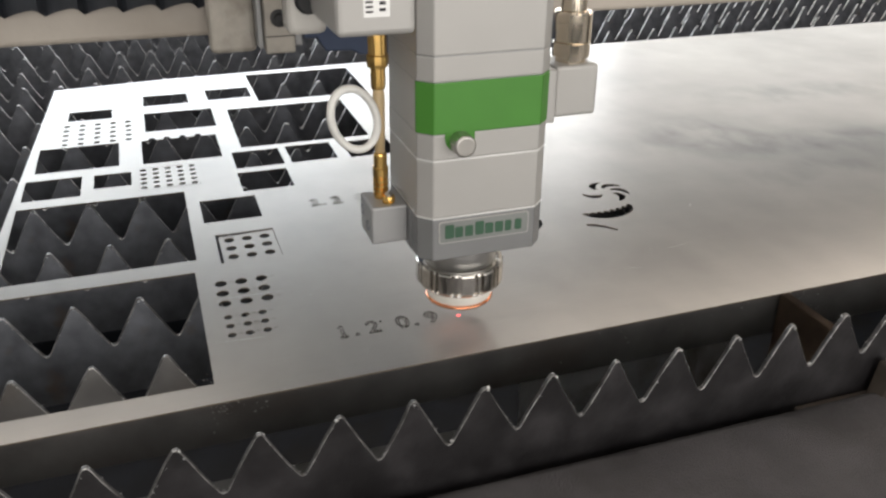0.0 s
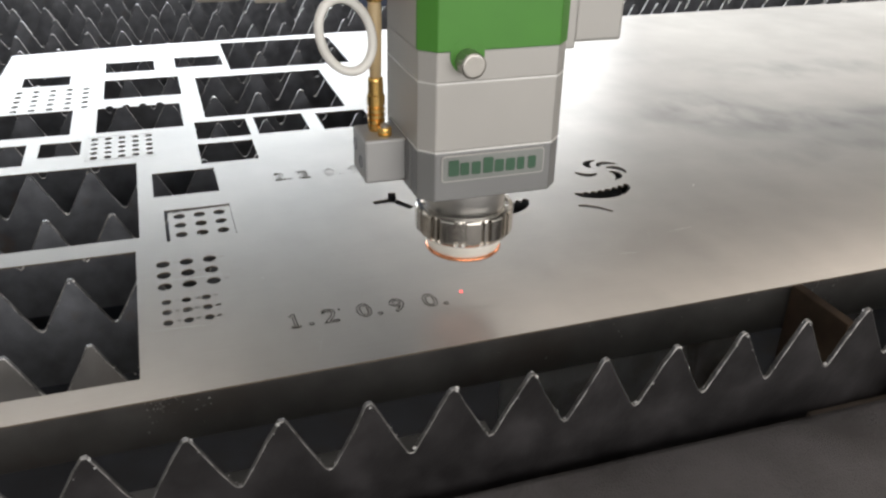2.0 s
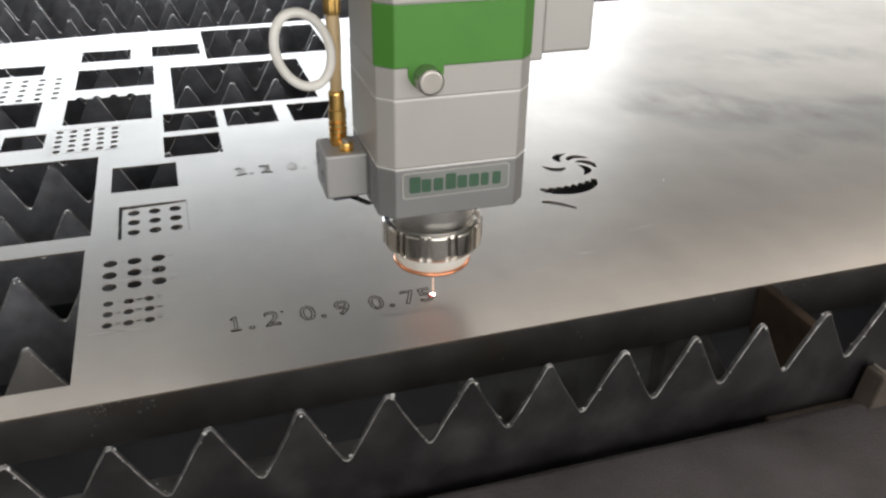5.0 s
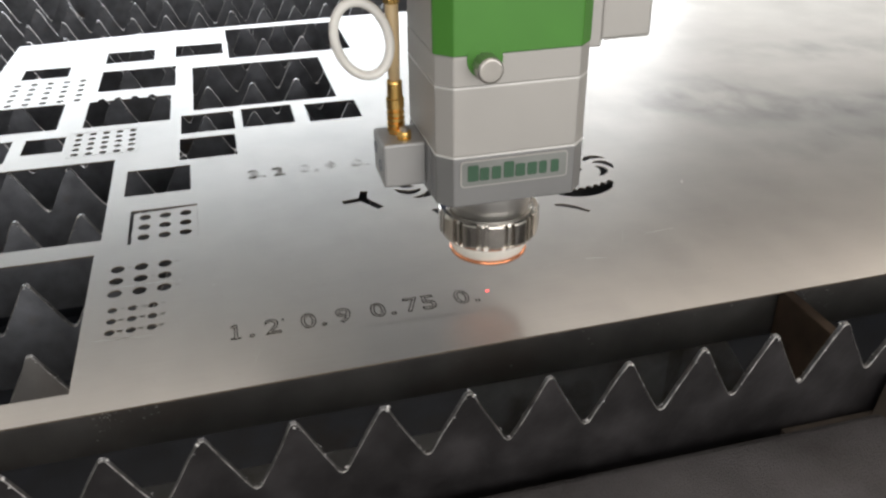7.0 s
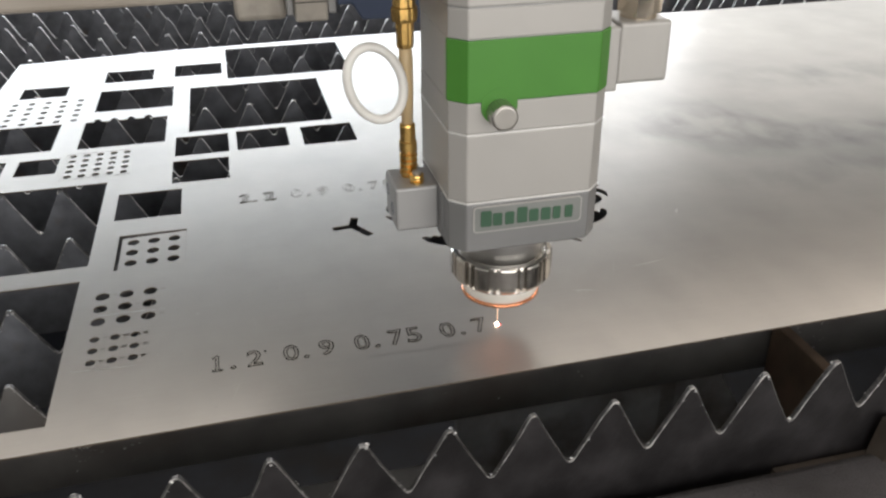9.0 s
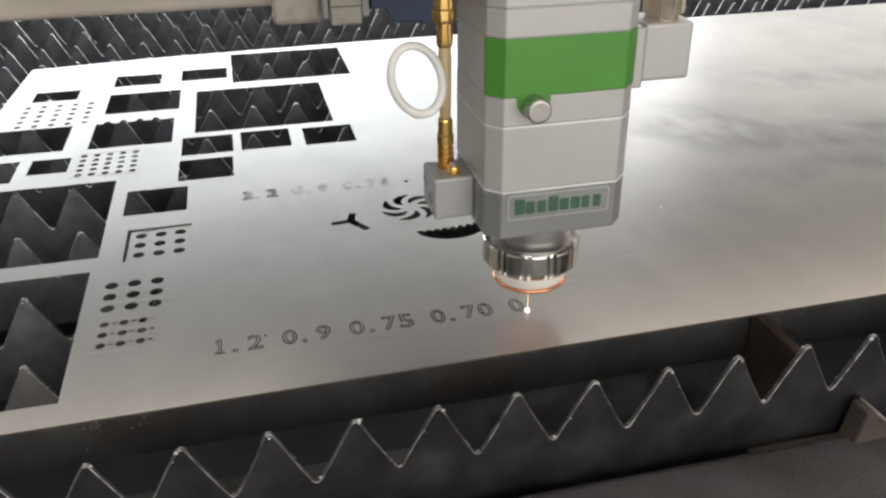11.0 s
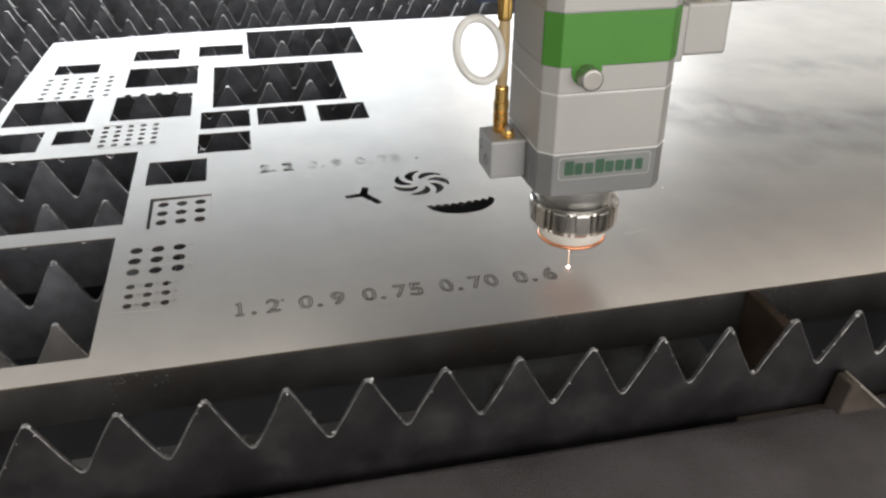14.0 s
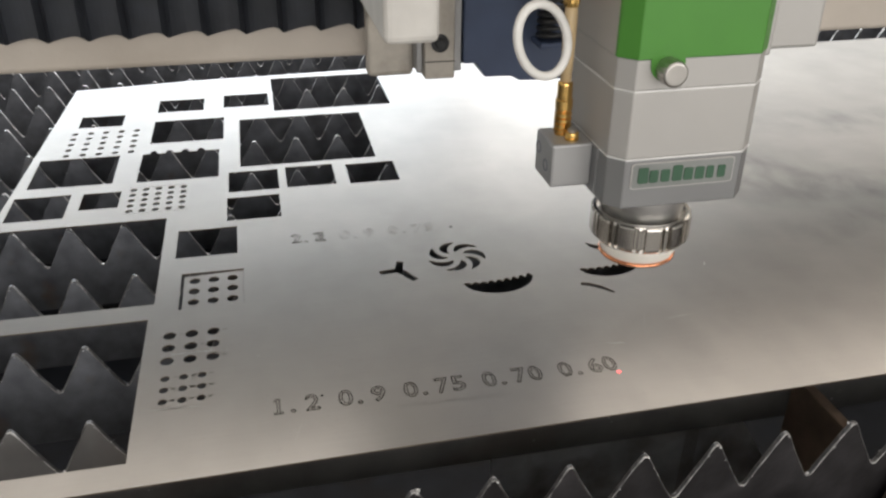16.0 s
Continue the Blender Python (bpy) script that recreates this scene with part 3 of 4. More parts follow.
def glyph_mesh(ch, w, h, thick):
    """The outline of a character as a thin engraved line, scaled to w x h with its lower left at the origin."""
    if ch == "1":
        # the built-in 1 has no foot: a slab-footed one, as it stands on the sheet
        loop1 = [(0, 0), (5, 0), (5, 1), (3.3, 1), (3.3, 12), (2.4, 12), (0.3, 10.6), (0.3, 9.6), (1.9, 10.2), (1.9, 1), (0, 1)]
        me = mesh_of(tube([(x * 0.001, y * 0.001, 0) for x, y in loop1], 0.00030, 4, True), "glyph", [])
    else:
        c = bpy.data.curves.new("glyph", "FONT")
        c.body, c.size, c.fill_mode, c.bevel_depth, c.bevel_resolution, c.resolution_u = ch, 0.02, "NONE", 0.00030, 0, 4
        me = curve_mesh(c, "glyph")
    xs = [v.co.x for v in me.vertices]
    ys = [v.co.y for v in me.vertices]
    zs = [v.co.z for v in me.vertices]
    ax, ay, az = min(xs), min(ys), max(abs(z) for z in zs) or 1
    sx, sy = w / (max(xs) - ax), h / (max(ys) - ay)
    for v in me.vertices:
        v.co = ((v.co.x - ax) * sx, (v.co.y - ay) * sy, v.co.z / az * thick)
    return me


SIZES = {".": (0.0028, 0.0028), "1": (0.0052, 0.0134)}
glyphs = {}


def mark(ch, x, y, mat, parent):
    if (ch, mat.name) not in glyphs:
        w, h = SIZES.get(ch, (0.0078, 0.0134))
        me = glyph_mesh(ch, w, h, 0.00010)
        me.materials.clear()
        me.materials.append(mat)
        glyphs[ch, mat.name] = me
    ob = part("engraved_point" if ch == "." else "engraved_digit", glyphs[ch, mat.name], None, parent)
    ob.location = (x + (0.0010 if ch in ".1" else 0.0), y, 0.0001)
    return ob


TEXT = "1.2 0.9 0.75 0.70 0.60"
TEXT_X, ADVANCE, TEXT_Y = -0.1445, 0.00908, 0.0668
DONE = {8: 0.85, 9: 1.80, 10: 2.98, 11: 4.60, 13: 6.20, 14: 6.95, 15: 8.10, 16: 9.40, 18: 10.75, 19: 11.75, 20: 12.80, 21: 14.45}
fresh_marks = []
for k, ch in enumerate(TEXT):
    if ch != " ":
        g = mark(ch, TEXT_X + ADVANCE * k, TEXT_Y, M_MARK, sheet)
        if k in DONE:
            fresh_marks.append((g, DONE[k]))
for k, ch in enumerate("1.2 0.9 0.75"):
    if ch != " ":
        mark(ch, -0.1235 + 0.0092 * k, 0.2585, M_OLDMARK if k > 3 else M_OLDBURN, sheet)
for ch, xx, yy in (("2", -0.1225, 0.2592), ("1", -0.1040, 0.2580), ("7", -0.1060, 0.2590)):
    mark(ch, xx, yy, M_OLDBURN, sheet)
part("engraved_point", box(-0.1175, -0.1163, 0.0775, 0.0787, 0.00005, 0.0002), M_MARK, sheet)
part("engraved_point", box(-0.0035, -0.0012, 0.2605, 0.2622, 0.00005, 0.0002), M_MARK, sheet)
for fx0, fx1, fy0, fy1 in ((-0.2500, -0.1995, 0.3325, 0.3328), (-0.2500, -0.1995, 0.3823, 0.3826), (-0.2500, -0.2497, 0.3328, 0.3823), (-0.1998, -0.1995, 0.3328, 0.3823)):
    part("engraved_frame", box(fx0, fx1, fy0, fy1, 0.00005, 0.0002), M_OLDMARK, sheet)
rng = random.Random(7)
for j, (gx0, gx1, gy0, gy1) in enumerate(((-0.2025, -0.1765, 0.1280, 0.1545), (-0.2025, -0.1820, 0.0900, 0.1110))):
    for a in range(3):
        for b in range(3):
            if j == 0 and rng.random() < 0.4:
                continue
            hx, hy = gx0 + (gx1 - gx0) * a / 2, gy0 + (gy1 - gy0) * b / 2
            off = 0.0068 if j == 0 else 0.0052
            bm = bmesh.new()
            n = 9
            vs = [bm.verts.new((hx + off + 0.0016 * math.cos(2 * math.pi * q / n) * rng.uniform(0.6, 1.3), hy + 0.0008 + 0.0007 * math.sin(2 * math.pi * q / n) * rng.uniform(0.6, 1.2), 0.00012)) for q in range(n)]
            bm.faces.new(vs)
            bmesh.ops.solidify(bm, geom=bm.faces[:], thickness=0.00008)
            part("burn_mark", bm, M_SOOT, sheet)
M_SCRATCH = material("bright_scratch", (0.78, 0.77, 0.75), 0.4, 0.8)
M_SCRATCH_FINE = material("hairline_scratch", (0.405, 0.385, 0.36), 0.34, 0.72)
M_SCRATCH_DARK = material("dull_scratch", (0.385, 0.363, 0.338), 0.31, 0.72)
for (xa, ya, xb, yb, w, mt) in ((-0.209, 0.1345, -0.165, 0.1335, 0.0003, M_SCRATCH), (-0.213, 0.0845, -0.180, 0.0825, 0.0003, M_SCRATCH), (-0.110, 0.0615, 0.012, 0.0575, 0.0003, M_SCRATCH_DARK), (-0.19, 0.297, -0.06, 0.3015, 0.0003, M_SCRATCH_DARK), (-0.12, 0.315, -0.05, 0.317, 0.0003, M_SCRATCH_DARK), (-0.105, 0.322, -0.065, 0.3235, 0.0003, M_SCRATCH_DARK), (-0.10, 0.332, -0.05, 0.334, 0.0003, M_SCRATCH_DARK), (-0.125, 0.105, -0.085, 0.152, 0.0002, M_SCRATCH_DARK), (-0.094, 0.150, -0.080, 0.1505, 0.0003, M_SCRATCH_DARK), (0.10, 0.11, 0.125, 0.113, 0.0003, M_SCRATCH), (0.155, 0.095, 0.157, 0.118, 0.0002, M_SCRATCH_DARK), (-0.006, 0.131, -0.0005, 0.133, 0.0008, M_SCRATCH_DARK),
        (0.163, 0.174, 0.160, 0.168, 0.0008, M_SCRATCH), (0.097, 0.128, 0.0825, 0.097, 0.0003, M_SCRATCH_DARK), (0.105, 0.076, 0.099, 0.061, 0.0003, M_SCRATCH_DARK), (0.056, 0.093, 0.070, 0.0905, 0.0004, M_SCRATCH), (0.208, 0.058, 0.2135, 0.0565, 0.0006, M_SCRATCH_DARK), (0.010, 0.160, 0.055, 0.158, 0.0002, M_SCRATCH_DARK), (0.243, 0.064, 0.248, 0.061, 0.0006, M_SCRATCH_DARK), (0.150, 0.110, 0.158, 0.106, 0.0008, M_SCRATCH_DARK)):
    d = Vector((xb - xa, yb - ya, 0))
    nrm = Vector((-d.y, d.x, 0)).normalized() * w / 2
    bm = bmesh.new()
    a, b = Vector((xa, ya, 0.00012)), Vector((xb, yb, 0.00012))
    bm.faces.new([bm.verts.new(p) for p in (a, a + d * 0.5 - nrm, b, a + d * 0.5 + nrm)])
    bmesh.ops.solidify(bm, geom=bm.faces[:], thickness=0.00008)
    part("scratch", bm, mt, sheet)
wear = random.Random(77)
hairs = bmesh.new()
for _ in range(170):
    x, y = wear.uniform(-0.20, 0.62), wear.uniform(0.035, 0.66)
    if x < 0.05 and y > 0.15:
        continue
    a = wear.gauss(0.0, 0.25) if wear.random() < 0.55 else wear.gauss(1.2, 0.3)
    d = Vector((math.cos(a), math.sin(a), 0)) * wear.uniform(0.003, 0.022)
    nrm = Vector((-d.y, d.x, 0)).normalized() * wear.uniform(0.00006, 0.00016)
    a = Vector((x, y, 0.00015))
    hairs.faces.new([hairs.verts.new(p) for p in (a, a + d * 0.5 - nrm, a + d, a + d * 0.5 + nrm)])
fine = part("hairline_scratches", hairs, M_SCRATCH_FINE, sheet, "fine dull hairline scratches")
fine["kind"] = "stuff"
pits = bmesh.new()
for x, y in [(0.0950, 0.1528), (0.1520, 0.0800), (0.3140, 0.1280), (-0.1330, 0.0510), (-0.226, 0.0360)] + [(wear.uniform(-0.2, 0.5), wear.uniform(0.035, 0.14)) for _ in range(26)]:
    r = wear.uniform(0.0004, 0.0011)
    ring = [pits.verts.new((x + r * wear.uniform(0.7, 1.3) * math.cos(k * 0.785), y + r * wear.uniform(0.7, 1.3) * math.sin(k * 0.785), 0.00014)) for k in range(8)]
    pits.faces.new(ring)
specks = part("specks", pits, M_SCRATCH_DARK, sheet, "small dull burnt specks")
specks["kind"] = "stuff"

# ---- the cutting head ----
head = thing("laser_head", "grey aluminium laser cutting head with green band and knurled nut", "laser cutting head")
LIFT = 0.0566


def body_outline(inset=0.0):
    a, e, c = 0.0345 - inset, 0.0368 - inset, 0.0068
    f, b = -0.0340 + inset, 0.0240 - inset
    return [(-a, b), (-a, f + c), (-a + c, f), (e - c, f), (e, f + c), (e, b)]


for z0, z1, mat, name in ((0.0590, 0.0832, M_ALU_LOWER, "lower_block"), (0.0838, 0.1152, M_ALU, "lens_housing"), (0.1158, 0.1292, M_ALU, "window_drawer"), (0.1558, 0.1682, M_ALU, "collimator_base"), (0.1686, 0.4200, M_ALU, "upper_housing")):
    part(name, prism(body_outline(), z0, z1, 0.0007), mat, head)
part("band_core", prism(body_outline(0.0002), 0.1294, 0.1556, 0.0004), M_ALU, head)
band = [(-0.0349, -0.0250), (-0.0349, -0.0272), (-0.0277, -0.0344), (0.0300, -0.0344), (0.0372, -0.0272), (0.0372, -0.0250)]
part("green_band", prism(band, 0.1294, 0.1556, 0.0006), M_GREEN, head, "green anodised front band")
part("green_tab", lathe([(0.0080, -0.0008), (0.0080, 0.0008)], n=28), M_GREEN, head).matrix_basis = pose(-0.0140, -0.0337, 0.1276, 90, 0, 0)
for z in (0.0835, 0.1155, 0.1293, 0.1557, 0.1684):
    part("seam", prism(body_outline(0.0004 if z > 0.12 else -0.00015), z - 0.0004, z + 0.0004), M_SEAM if z < 0.12 else M_ALU_DARK, head)
knob = part("knob", lathe([(0.0056, -0.0005), (0.0058, 0.0), (0.0058, 0.0078), (0.0056, 0.0086), (0.0050, 0.0091), (0.0044, 0.0092), (0.0018, 0.0092), (0.0003, 0.0092)], n=64, wobble=lambda i, z: -0.0003 if i % 4 < 2 and -0.0003 < z < 0.0080 else 0.0), M_KNOB, head, "small knurled steel knob")
knob.matrix_basis = pose(-0.0140, -0.0340, 0.1250, 90, 0, 0)


def rounded_rect(x0, x1, z0, z1, r, n=5):
    pts = []
    for cx, cz, a0 in ((x1 - r, z1 - r, 0), (x0 + r, z1 - r, 90), (x0 + r, z0 + r, 180), (x1 - r, z0 + r, 270)):
        for i in range(n + 1):
            a = radians(a0 + 90 * i / n)
            pts.append((cx + r * math.cos(a), cz + r * math.sin(a)))
    return pts


def upright(outline, y0, y1, bevel=0.0):
    """A plate standing in the x-z plane."""
    bm = prism(outline, 0, y1 - y0, bevel)
    bmesh.ops.transform(bm, matrix=Matrix.Translation((0, y1, 0)) @ Matrix.Rotation(math.pi / 2, 4, "X"), verts=bm.verts[:])
    return bm


label_plate = part("label_frame", upright(rounded_rect(-0.0248, 0.0266, 0.0688, 0.0816, 0.0018), -0.0345, -0.0338), M_ALU, head, "raised pale label frame")
part("label_field", upright(rounded_rect(-0.0242, 0.0260, 0.0694, 0.0810, 0.0014), -0.03465, -0.0338), M_LABEL, label_plate)
for i, (w, h) in enumerate(((0.0052, 0.0078), (0.0045, 0.0062), (0.0045, 0.0062), (0.0050, 0.0078), (0.0047, 0.0062), (0.0047, 0.0062), (0.0038, 0.0062), (0.0040, 0.0062))):
    x = -0.0215 + 0.00568 * i
    part("letter_bar", upright(rounded_rect(x, x + w * 0.98, 0.0717, 0.0717 + h, 0.0008, 3), -0.0350, -0.0346), M_LETTER, label_plate)

part("collar", lathe([(0.0196, 0.0455), (0.0200, 0.0490), (0.0206, 0.0520), (0.0214, 0.0560), (0.0219, 0.0610), (0.0220, 0.0670)], n=64), M_COLLAR, head, smooth=True)


def knurl(i, z):
    """Twelve broad grips, each followed by a slot, a narrow rib and a second slot."""
    if not 0.0340 < z < 0.0482:
        return 0.0
    k = i % 28
    if k in (0, 1, 2, 3, 8, 9, 10, 11):
        return -0.0024
    if k in (4, 5, 6, 7):
        return -0.0004
    return 0.0


nut = part("nozzle_nut", lathe([(0.0196, 0.0322), (0.0215, 0.0324), (0.0232, 0.0330), (0.0247, 0.0346), (0.0254, 0.0354), (0.0257, 0.0362), (0.0257, 0.0470), (0.0254, 0.0478), (0.0248, 0.0484), (0.0232, 0.0488), (0.0226, 0.0488), (0.0224, 0.0476), (0.0198, 0.0474)], n=336, wobble=knurl), M_CHROME, head, "polished nickel nut with knurled grip")
part("ceramic_ring", lathe([(0.0176, 0.0238), (0.0188, 0.0250), (0.0196, 0.0268), (0.0201, 0.0300), (0.0203, 0.0330)], n=64), M_CERAMIC, head, "white ceramic ring", True)
part("copper_ring", tube([(0.0188 * math.cos(2 * math.pi * i / 64), 0.0188 * math.sin(2 * math.pi * i / 64), 0.0238) for i in range(64)], 0.0011, 10, True), M_COPPER, head, "bright copper ring", True)
part("nozzle", lathe([(0.0030, 0.0205), (0.0060, 0.0210), (0.0150, 0.0238)], n=40), M_COPPER, head)

gas = part("gas_block", box(-0.0553, -0.0352, -0.0125, 0.0120, 0.0626, 0.0842, 0.0012), M_ALU_DARK, head, "small grey gas inlet block")
part("gas_neck", box(-0.0353, -0.0340, -0.0180, 0.0200, 0.0600, 0.0835, 0.0003), M_ALU_LOWER, head)
for y, z in ((0.0072, 0.0762), (-0.0040, 0.0712)):
    s = part("set_screw", lathe([(0.0031, -0.0002), (0.0031, 0.0003), (0.0024, 0.0003), (0.0022, -0.0001), (0.0008, -0.0001)], n=24), M_SLAT, gas, "small sunk set screw")
    s.matrix_basis = pose(-0.0553, y, z, 0, -90, 0)
stub = part("coax_stub", lathe([(0.0033, 0.0), (0.0034, 0.0012), (0.0031, 0.0014), (0.0034, 0.0020), (0.0031, 0.0026), (0.0034, 0.0032), (0.0031, 0.0040), (0.0022, 0.0041)], n=28), M_GOLD, gas, "short threaded gold socket")
stub.matrix_basis = pose(-0.0440, -0.0062, 0.0841)
stub_core = part("socket_core", lathe([(0.0021, 0.0), (0.0021, 0.0052), (0.0014, 0.0058), (0.0003, 0.0060)], n=20), M_KNOB, stub, "silver socket core")
CX, CY = -0.0460, 0.0020
ridges = [(0.0036, 0.0841), (0.0036, 0.0850), (0.0031, 0.0853), (0.0031, 0.0856)]
for k in range(4):
    z = 0.0858 + 0.0027 * k
    ridges += [(0.0042, z), (0.0042, z + 0.0014), (0.0034, z + 0.0018), (0.0034, z + 0.0025)]
ridges += [(0.0042, 0.0970), (0.0042, 0.1016), (0.0036, 0.1020), (0.0036, 0.1090), (0.0034, 0.1100), (0.0027, 0.1104)]
conn = part("gold_connector", lathe(ridges, CX, CY, 28), M_GOLD, head, "ridged gold-plated coaxial connector")
part("cable_sleeve", lathe([(0.0026, 0.1100), (0.0030, 0.1250), (0.0032, 0.1380), (0.0028, 0.1480)], CX, CY, 24), M_SLEEVE, head, "amber cable sleeve", True)
part("gold_connector", lathe([(0.0032, 0.1450), (0.0036, 0.1470), (0.0036, 0.1560), (0.0050, 0.1565), (0.0054, 0.1580), (0.0054, 0.1625), (0.0046, 0.1630), (0.0046, 0.1792)], CX, CY, 6 * 5, wobble=lambda i, z: 0.0004 if i % 5 == 0 else 0.0), M_GOLD, head)
loop = []
for i in range(48):
    a = 2 * math.pi * i / 48
    loop.append((-0.0608 + 0.0122 * math.cos(a) - 0.0030 * math.sin(a), -0.0045 + 0.002 * math.cos(a), 0.1318 + 0.0164 * math.sin(a)))
part("cable_loop", tube(loop, 0.0021, 14, True), M_TUBE, head, "milky white plastic cable loop", True)
upper = part("sensor_box", box(-0.0735, -0.0352, -0.0300, 0.0320, 0.1790, 0.2700, 0.0030, 3), M_ALU, head, "pale grey sensor amplifier box")
tag = part("rating_label", box(-0.0605, -0.0480, -0.03025, -0.0299, 0.1880, 0.2080), M_SEAM, upper, "white rating label")
for i in range(4):
    part("text_bar", box(-0.0595, -0.0560, -0.0304, -0.03022, 0.1900 + 0.0022 * i, 0.1910 + 0.0022 * i), M_BLACK, upper)
part("text_bar", box(-0.0530, -0.0500, -0.0304, -0.03022, 0.1905, 0.1920), M_BLACK, upper)
part("text_bar", box(-0.0530, -0.0500, -0.0304, -0.03022, 0.1935, 0.1950), M_BLACK, upper)

part("sensor_bracket", box(-0.0850, -0.0640, 0.0350, 0.0550, 0.1670, 0.2600, 0.004, 3), M_WHITE, head, "white plastic sensor bracket")
plug = part("bracket_plug", lathe([(0.0065, 0.0), (0.0065, 0.004), (0.0050, 0.005)], n=28), M_BLACK, head, "black round plug")
plug.matrix_basis = pose(-0.0745, 0.0352, 0.1850, 90, 0, 0)
side = part("side_port", box(0.0368, 0.0505, -0.0100, 0.0180, 0.1205, 0.1502, 0.0010), M_ALU, head)
part("port_block", box(0.0508, 0.0764, -0.0080, 0.0180, 0.1228, 0.1512, 0.0018, 3), M_ALU, head)
part("hose_fitting", lathe([(0.0085, 0.1510), (0.0085, 0.1540), (0.0104, 0.1542), (0.0104, 0.1618), (0.0098, 0.1622), (0.0104, 0.1628), (0.0104, 0.1775), (0.0096, 0.1785), (0.0070, 0.1790), (0.0070, 0.1900)], 0.0645, 0.0040, 42, wobble=lambda i, z: 0.0003 if 0.1541 < z < 0.1619 and i % 7 == 0 else 0.0), M_FITTING, head, "nickel-plated push-in hose fitting")

for o in head.children:
    if o.name.split(".")[0] not in ("collar", "nozzle_nut", "ceramic_ring", "copper_ring", "nozzle"):
        o.location.z += 0.0068

# ---- carriage and gantry ----
carriage = thing("gantry_carriage", "worn milled steel carriage plate with a slide block beside the head", "carriage")
part("side_plate", box(-0.1150, -0.0830, 0.1910, 0.2020, 0.1220, 0.3600, 0.004, 3), M_PLATE, carriage, "mottled worn plate")
part("slide_rail", box(-0.0835, -0.0795, 0.1800, 0.1990, 0.1270, 0.3600, 0.001), M_ALU_DARK, carriage)
block = part("slide_block", box(-0.0790, -0.0590, 0.1740, 0.1990, 0.1240, 0.3600, 0.0012), M_PLATE, carriage)
part("block_seam", box(-0.0791, -0.0589, 0.1738, 0.1742, 0.1355, 0.1362), M_BLACK, block)
sc = part("socket_screw", lathe([(0.0060, 0.0), (0.0060, 0.0012), (0.0040, 0.0014), (0.0020, 0.0004)], n=24), M_BLACK, carriage, "black socket screw")
sc.matrix_basis = pose(-0.0690, 0.1742, 0.1480, 90, 0, 0)
part("slide_rail", box(-0.0585, -0.0530, 0.1800, 0.1990, 0.1270, 0.3600, 0.001), M_ALU_DARK, carriage)
part("cable_bracket", box(-0.1280, -0.1010, 0.0250, 0.1985, 0.1890, 0.3000, 0.004, 3), M_WHITE, carriage, "white plastic cable bracket")
part("drive_guard", upright([(-0.052, 0.132), (-0.043, 0.132), (-0.037, 0.122), (-0.018, 0.1215), (-0.012, 0.118), (0.050, 0.117), (0.050, 0.360), (-0.052, 0.360)], 0.1780, 0.2050, 0.0012), M_NAVY, carriage, "dark blue drive guard")
coil = [(0.0035 + 0.0085 * math.cos(0.5 * i), 0.1660 + 0.0085 * math.sin(0.5 * i), 0.1500 + 0.00036 * i) for i in range(420)]
part("coiled_cable", tube(coil, 0.0014, 8), M_BLACK, carriage, "black coiled cable", True)
part("coil_seat", box(-0.006, 0.013, 0.1560, 0.1780, 0.1455, 0.1490, 0.0008), M_NAVY, carriage)

gantry = thing("gantry_beam", "pale painted gantry beam with black pleated bellows", "gantry")
GX0, GX1 = -1.10, 1.60
part("beam", box(GX0, GX1, 0.2150, 0.3600, 0.1300, 0.1950, 0.004, 3), M_BEAM, gantry)
part("beam_end", box(GX0 - 0.10, GX0 - 0.001, 0.18, 0.42, -0.02, 0.30, 0.005), M_BEAM, gantry)
part("beam_end", box(GX1 + 0.001, GX1 + 0.10, 0.18, 0.42, -0.02, 0.30, 0.005), M_BEAM, gantry)


def bellows_mesh(x0, x1, pitch):
    """Hanging pleats with a scalloped lower edge."""
    bm = bmesh.new()
    n = int((x1 - x0) / pitch)
    front, low = [], []
    for k in range(n):
        for s in range(8):
            u = s / 8
            x = x0 + pitch * (k + u)
            y = 0.2120 - 0.0055 * math.sin(math.pi * u) ** 0.5 - 0.0030 * u
            z = 0.1500 + 0.0058 * (1 - (1 - u) ** 2.6) * (1 if s < 7 else 0.75)
            low.append(bm.verts.new((x, y, z)))
            front.append(bm.verts.new((x, y - 0.001, 0.195)))
    for i in range(len(low) - 1):
        bm.faces.new((low[i], low[i + 1], front[i + 1], front[i]))
    bmesh.ops.solidify(bm, geom=bm.faces[:], thickness=-0.0015)
    return bm


part("bellows", bellows_mesh(-1.05, -0.02, 0.0246), M_BELLOWS, gantry, "black pleated bellows cover")
part("bellows_rail", box(-1.06, 0.0, 0.2136, 0.2148, 0.1800, 0.1930), M_BLACK, gantry)

# ---- housings of the added ceiling fill ----
for lx, ly, wide, deep, watts in LAMPS:
    lamp = thing("ceiling_lamp", "white housing of an added, unseen ceiling fill light", "ceiling lamp", "hall lamps")
    lamp.location = (lx, ly, 4.90)
    part("housing", box(-wide / 2 - 0.02, wide / 2 + 0.02, -deep / 2 - 0.02, deep / 2 + 0.02, -0.04, 0.10, 0.01), M_WALL, lamp)

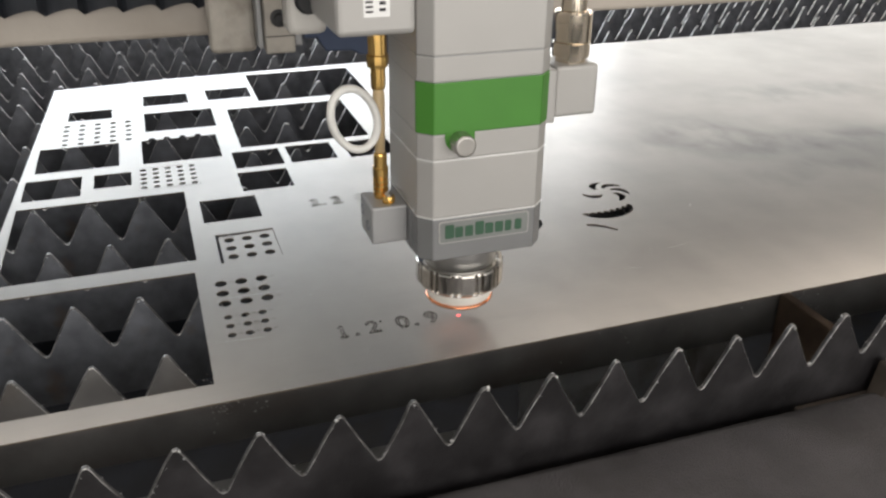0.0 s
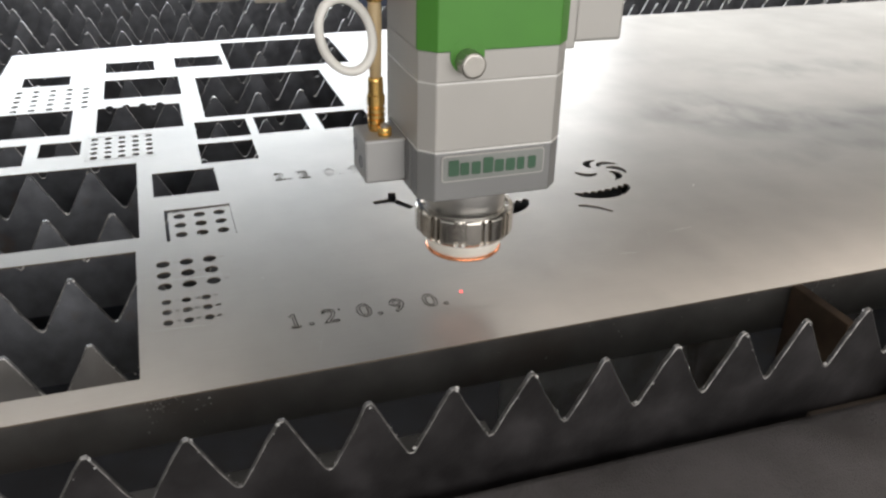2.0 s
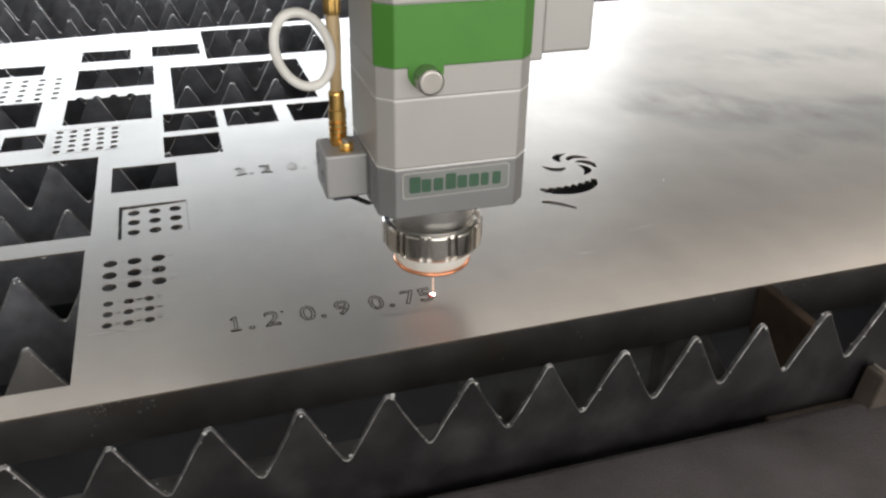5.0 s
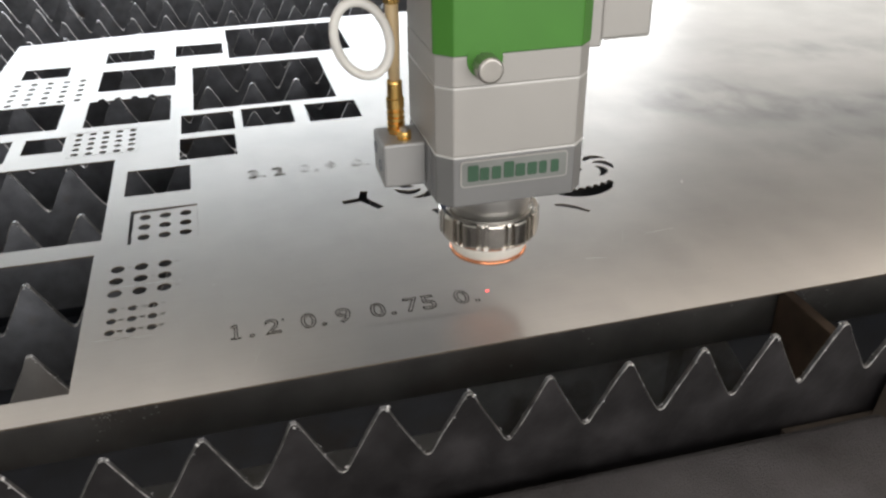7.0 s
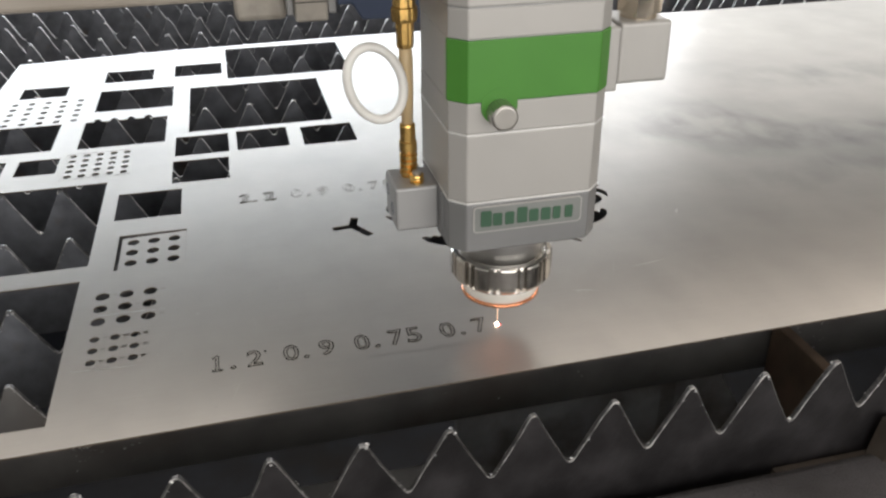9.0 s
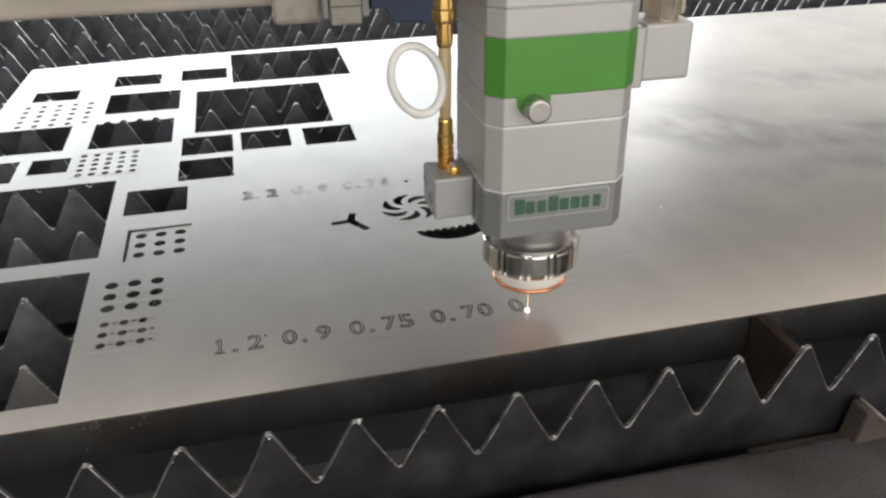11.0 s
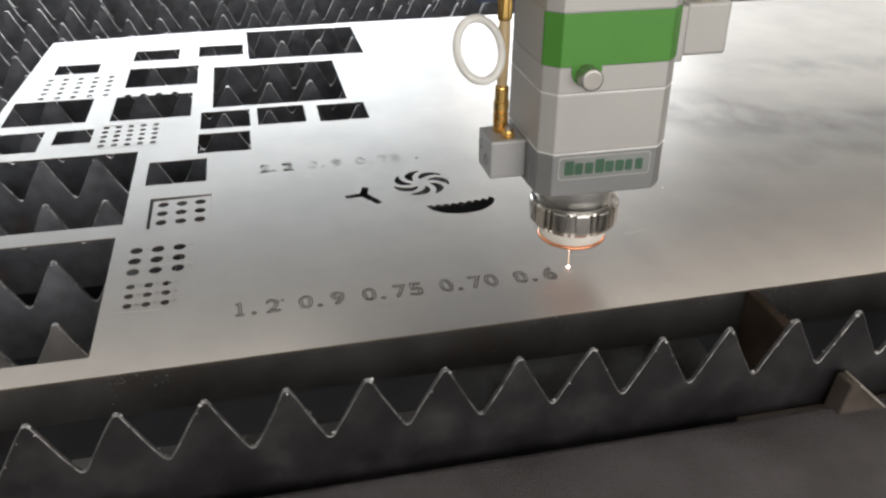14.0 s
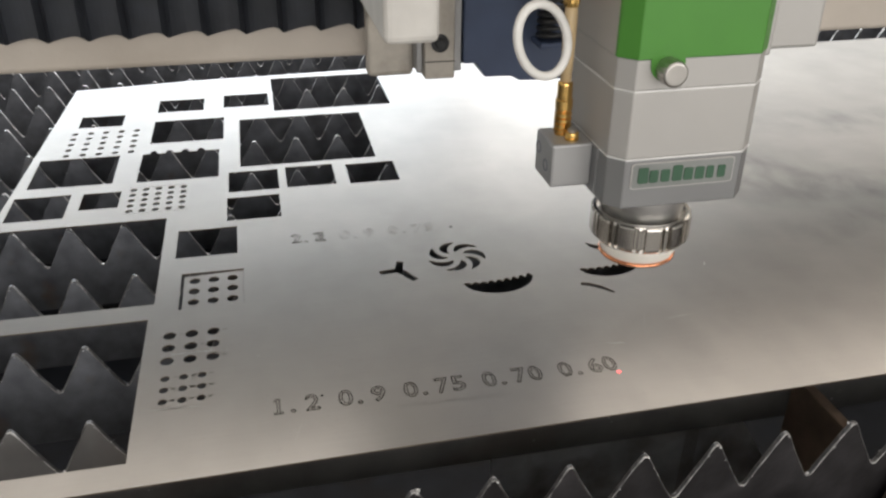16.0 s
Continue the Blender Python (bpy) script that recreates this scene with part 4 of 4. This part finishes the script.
# ---- the spark and the pilot spot ----
spark = thing("cutting_spark", "white-hot spark where the laser meets the sheet", "spark")
bm = bmesh.new()
bmesh.ops.create_icosphere(bm, subdivisions=3, radius=0.00062)
part("hot_point", bm, M_HOT, spark, "white-hot point", True)
# Glowing spindle modelled for the lens flare streak above the spark.
part("flare_streak", lathe([(0.00010, 0.0006), (0.00016, 0.0040), (0.00014, 0.0120), (0.00006, 0.0190)], n=10), M_STREAK, spark, "thin glowing spindle shaped as a lens flare streak")
pilot = part("pilot_spot", lathe([(0.0010, 0.00022), (0.0008, 0.00036)], n=20), M_RED)
tagged(pilot, "small red pilot laser spot on the sheet", "laser spot")

# ---- what moves ----
TRACK = [
    (0, -0.0699, 0.0699, -0.0075), (0.5, -0.0663, 0.0693, 0.0000), (1, -0.0729, 0.0732, 0.0002), (1.5, -0.0616, 0.0656, -0.0002), (1.8, -0.0590, 0.0665, 0.0000),
    (2, -0.0487, 0.0771, 0.0062), (2.2, -0.0491, 0.0668, -0.0010), (2.5, -0.0508, 0.0652, 0.0000), (3, -0.0521, 0.0787, 0.0000), (3.5, -0.0374, 0.0697, 0.0000),
    (4, -0.0394, 0.0739, 0.0000), (4.8, -0.0390, 0.0720, 0.0000), (5.6, -0.0270, 0.0740, 0.0000), (6.5, -0.0168, 0.0667, -0.0002), (6.8, -0.0140, 0.0655, 0.0000),
    (7, -0.0075, 0.0755, 0.0047), (7.25, -0.0040, 0.0705, 0.0008), (7.5, -0.0043, 0.0656, 0.0003), (8, -0.0072, 0.0781, -0.0003), (8.5, 0.0030, 0.0764, 0.0000),
    (9.2, 0.0060, 0.0700, 0.0000), (10, 0.0190, 0.0720, 0.0000), (11, 0.0272, 0.0662, 0.0000), (11.5, 0.0324, 0.0686, -0.0003), (12, 0.0419, 0.0711, 0.0000),
    (12.5, 0.0448, 0.0739, 0.0000), (13, 0.0465, 0.0750, 0.0000), (13.2, 0.0418, 0.0735, 0.0002), (13.5, 0.0493, 0.0767, -0.0002), (14, 0.0545, 0.0781, 0.0000), (14.5, 0.0540, 0.0779, 0.0000),
    (14.9, 0.0548, 0.0690, 0.0000), (15.5, 0.0540, 0.0650, 0.0000), (16, 0.0525, 0.0645, 0.0012),
]
BURN = [(0.0, 0), (0.53, 0), (0.58, 1), (0.9, 1), (0.95, 0), (1.05, 0), (1.15, 1), (1.3, 1), (1.4, 0), (1.6, 0), (1.7, 1), (1.8, 1), (1.88, 0), (2.3, 0), (2.42, 1), (3.05, 1), (3.15, 0), (3.35, 0), (3.45, 1), (4.2, 1), (5.2, 1), (5.4, 0), (6.0, 0), (6.2, 0), (6.28, 1), (6.35, 0), (6.42, 1), (6.85, 1), (6.95, 0), (7.3, 0), (7.42, 1), (8.15, 1), (8.25, 0), (8.33, 1), (8.42, 1), (8.48, 0), (8.55, 0), (8.65, 1), (9.6, 1), (9.8, 0), (10.2, 0), (10.4, 1), (11.05, 1), (11.15, 0), (11.3, 0), (11.42, 1), (12.1, 1), (12.32, 1), (12.38, 0), (12.9, 0), (12.96, 1), (13.1, 1), (13.16, 0), (13.22, 0), (13.28, 1), (13.34, 1), (13.42, 0), (13.54, 0), (13.6, 1), (13.65, 0), (13.85, 0), (13.92, 1), (14.08, 1), (14.18, 0), (14.25, 0), (14.32, 1), (14.72, 1), (14.82, 0), (16.0, 0)]


def at(t):
    """The head's axis (x, y) and its height over the working height at t."""
    for a, b in zip(TRACK, TRACK[1:]):
        if a[0] <= t <= b[0]:
            s = (t - a[0]) / (b[0] - a[0])
            return [p + (q - p) * s for p, q in zip(a[1:], b[1:])]
    return TRACK[-1][1:]


def lift(t):
    s = min(1.0, max(0.0, (t - 14.871) / 0.24))
    return LIFT * s * s * (3 - 2 * s)


def motions():
    times = sorted({row[0] for row in TRACK} | {14.87, 14.93, 15.0, 15.06, 15.12})
    walk(head, [(t, pose(at(t)[0], at(t)[1], at(t)[2] + lift(t))) for t in times])
    walk(carriage, [(t, pose(at(t)[0], at(t)[1], 0)) for t in times])
    walk(gantry, [(t, pose(0, at(t)[1], 0)) for t in times])
    walk(pilot, [(t, pose(at(t)[0], at(t)[1], 0)) for t in times])
    rows = []
    for t in sorted({b[0] for b in BURN} | set(times)):
        on = [b for a, b in BURN if a <= t + 1e-6][-1]
        x, y, z = at(t)
        rows.append((t, pose(x, y, 0.0004 if on else 0.0385 + max(0.0, z) + lift(t))))
    walk(spark, rows)
    for g, t in fresh_marks:
        x, y, z = g.location
        walk(g, [(0.0, pose(x, y, -0.0005)), (t - 0.1, pose(x, y, -0.0005)), (t, pose(x, y, z)), (16.0, pose(x, y, z))])


motions()
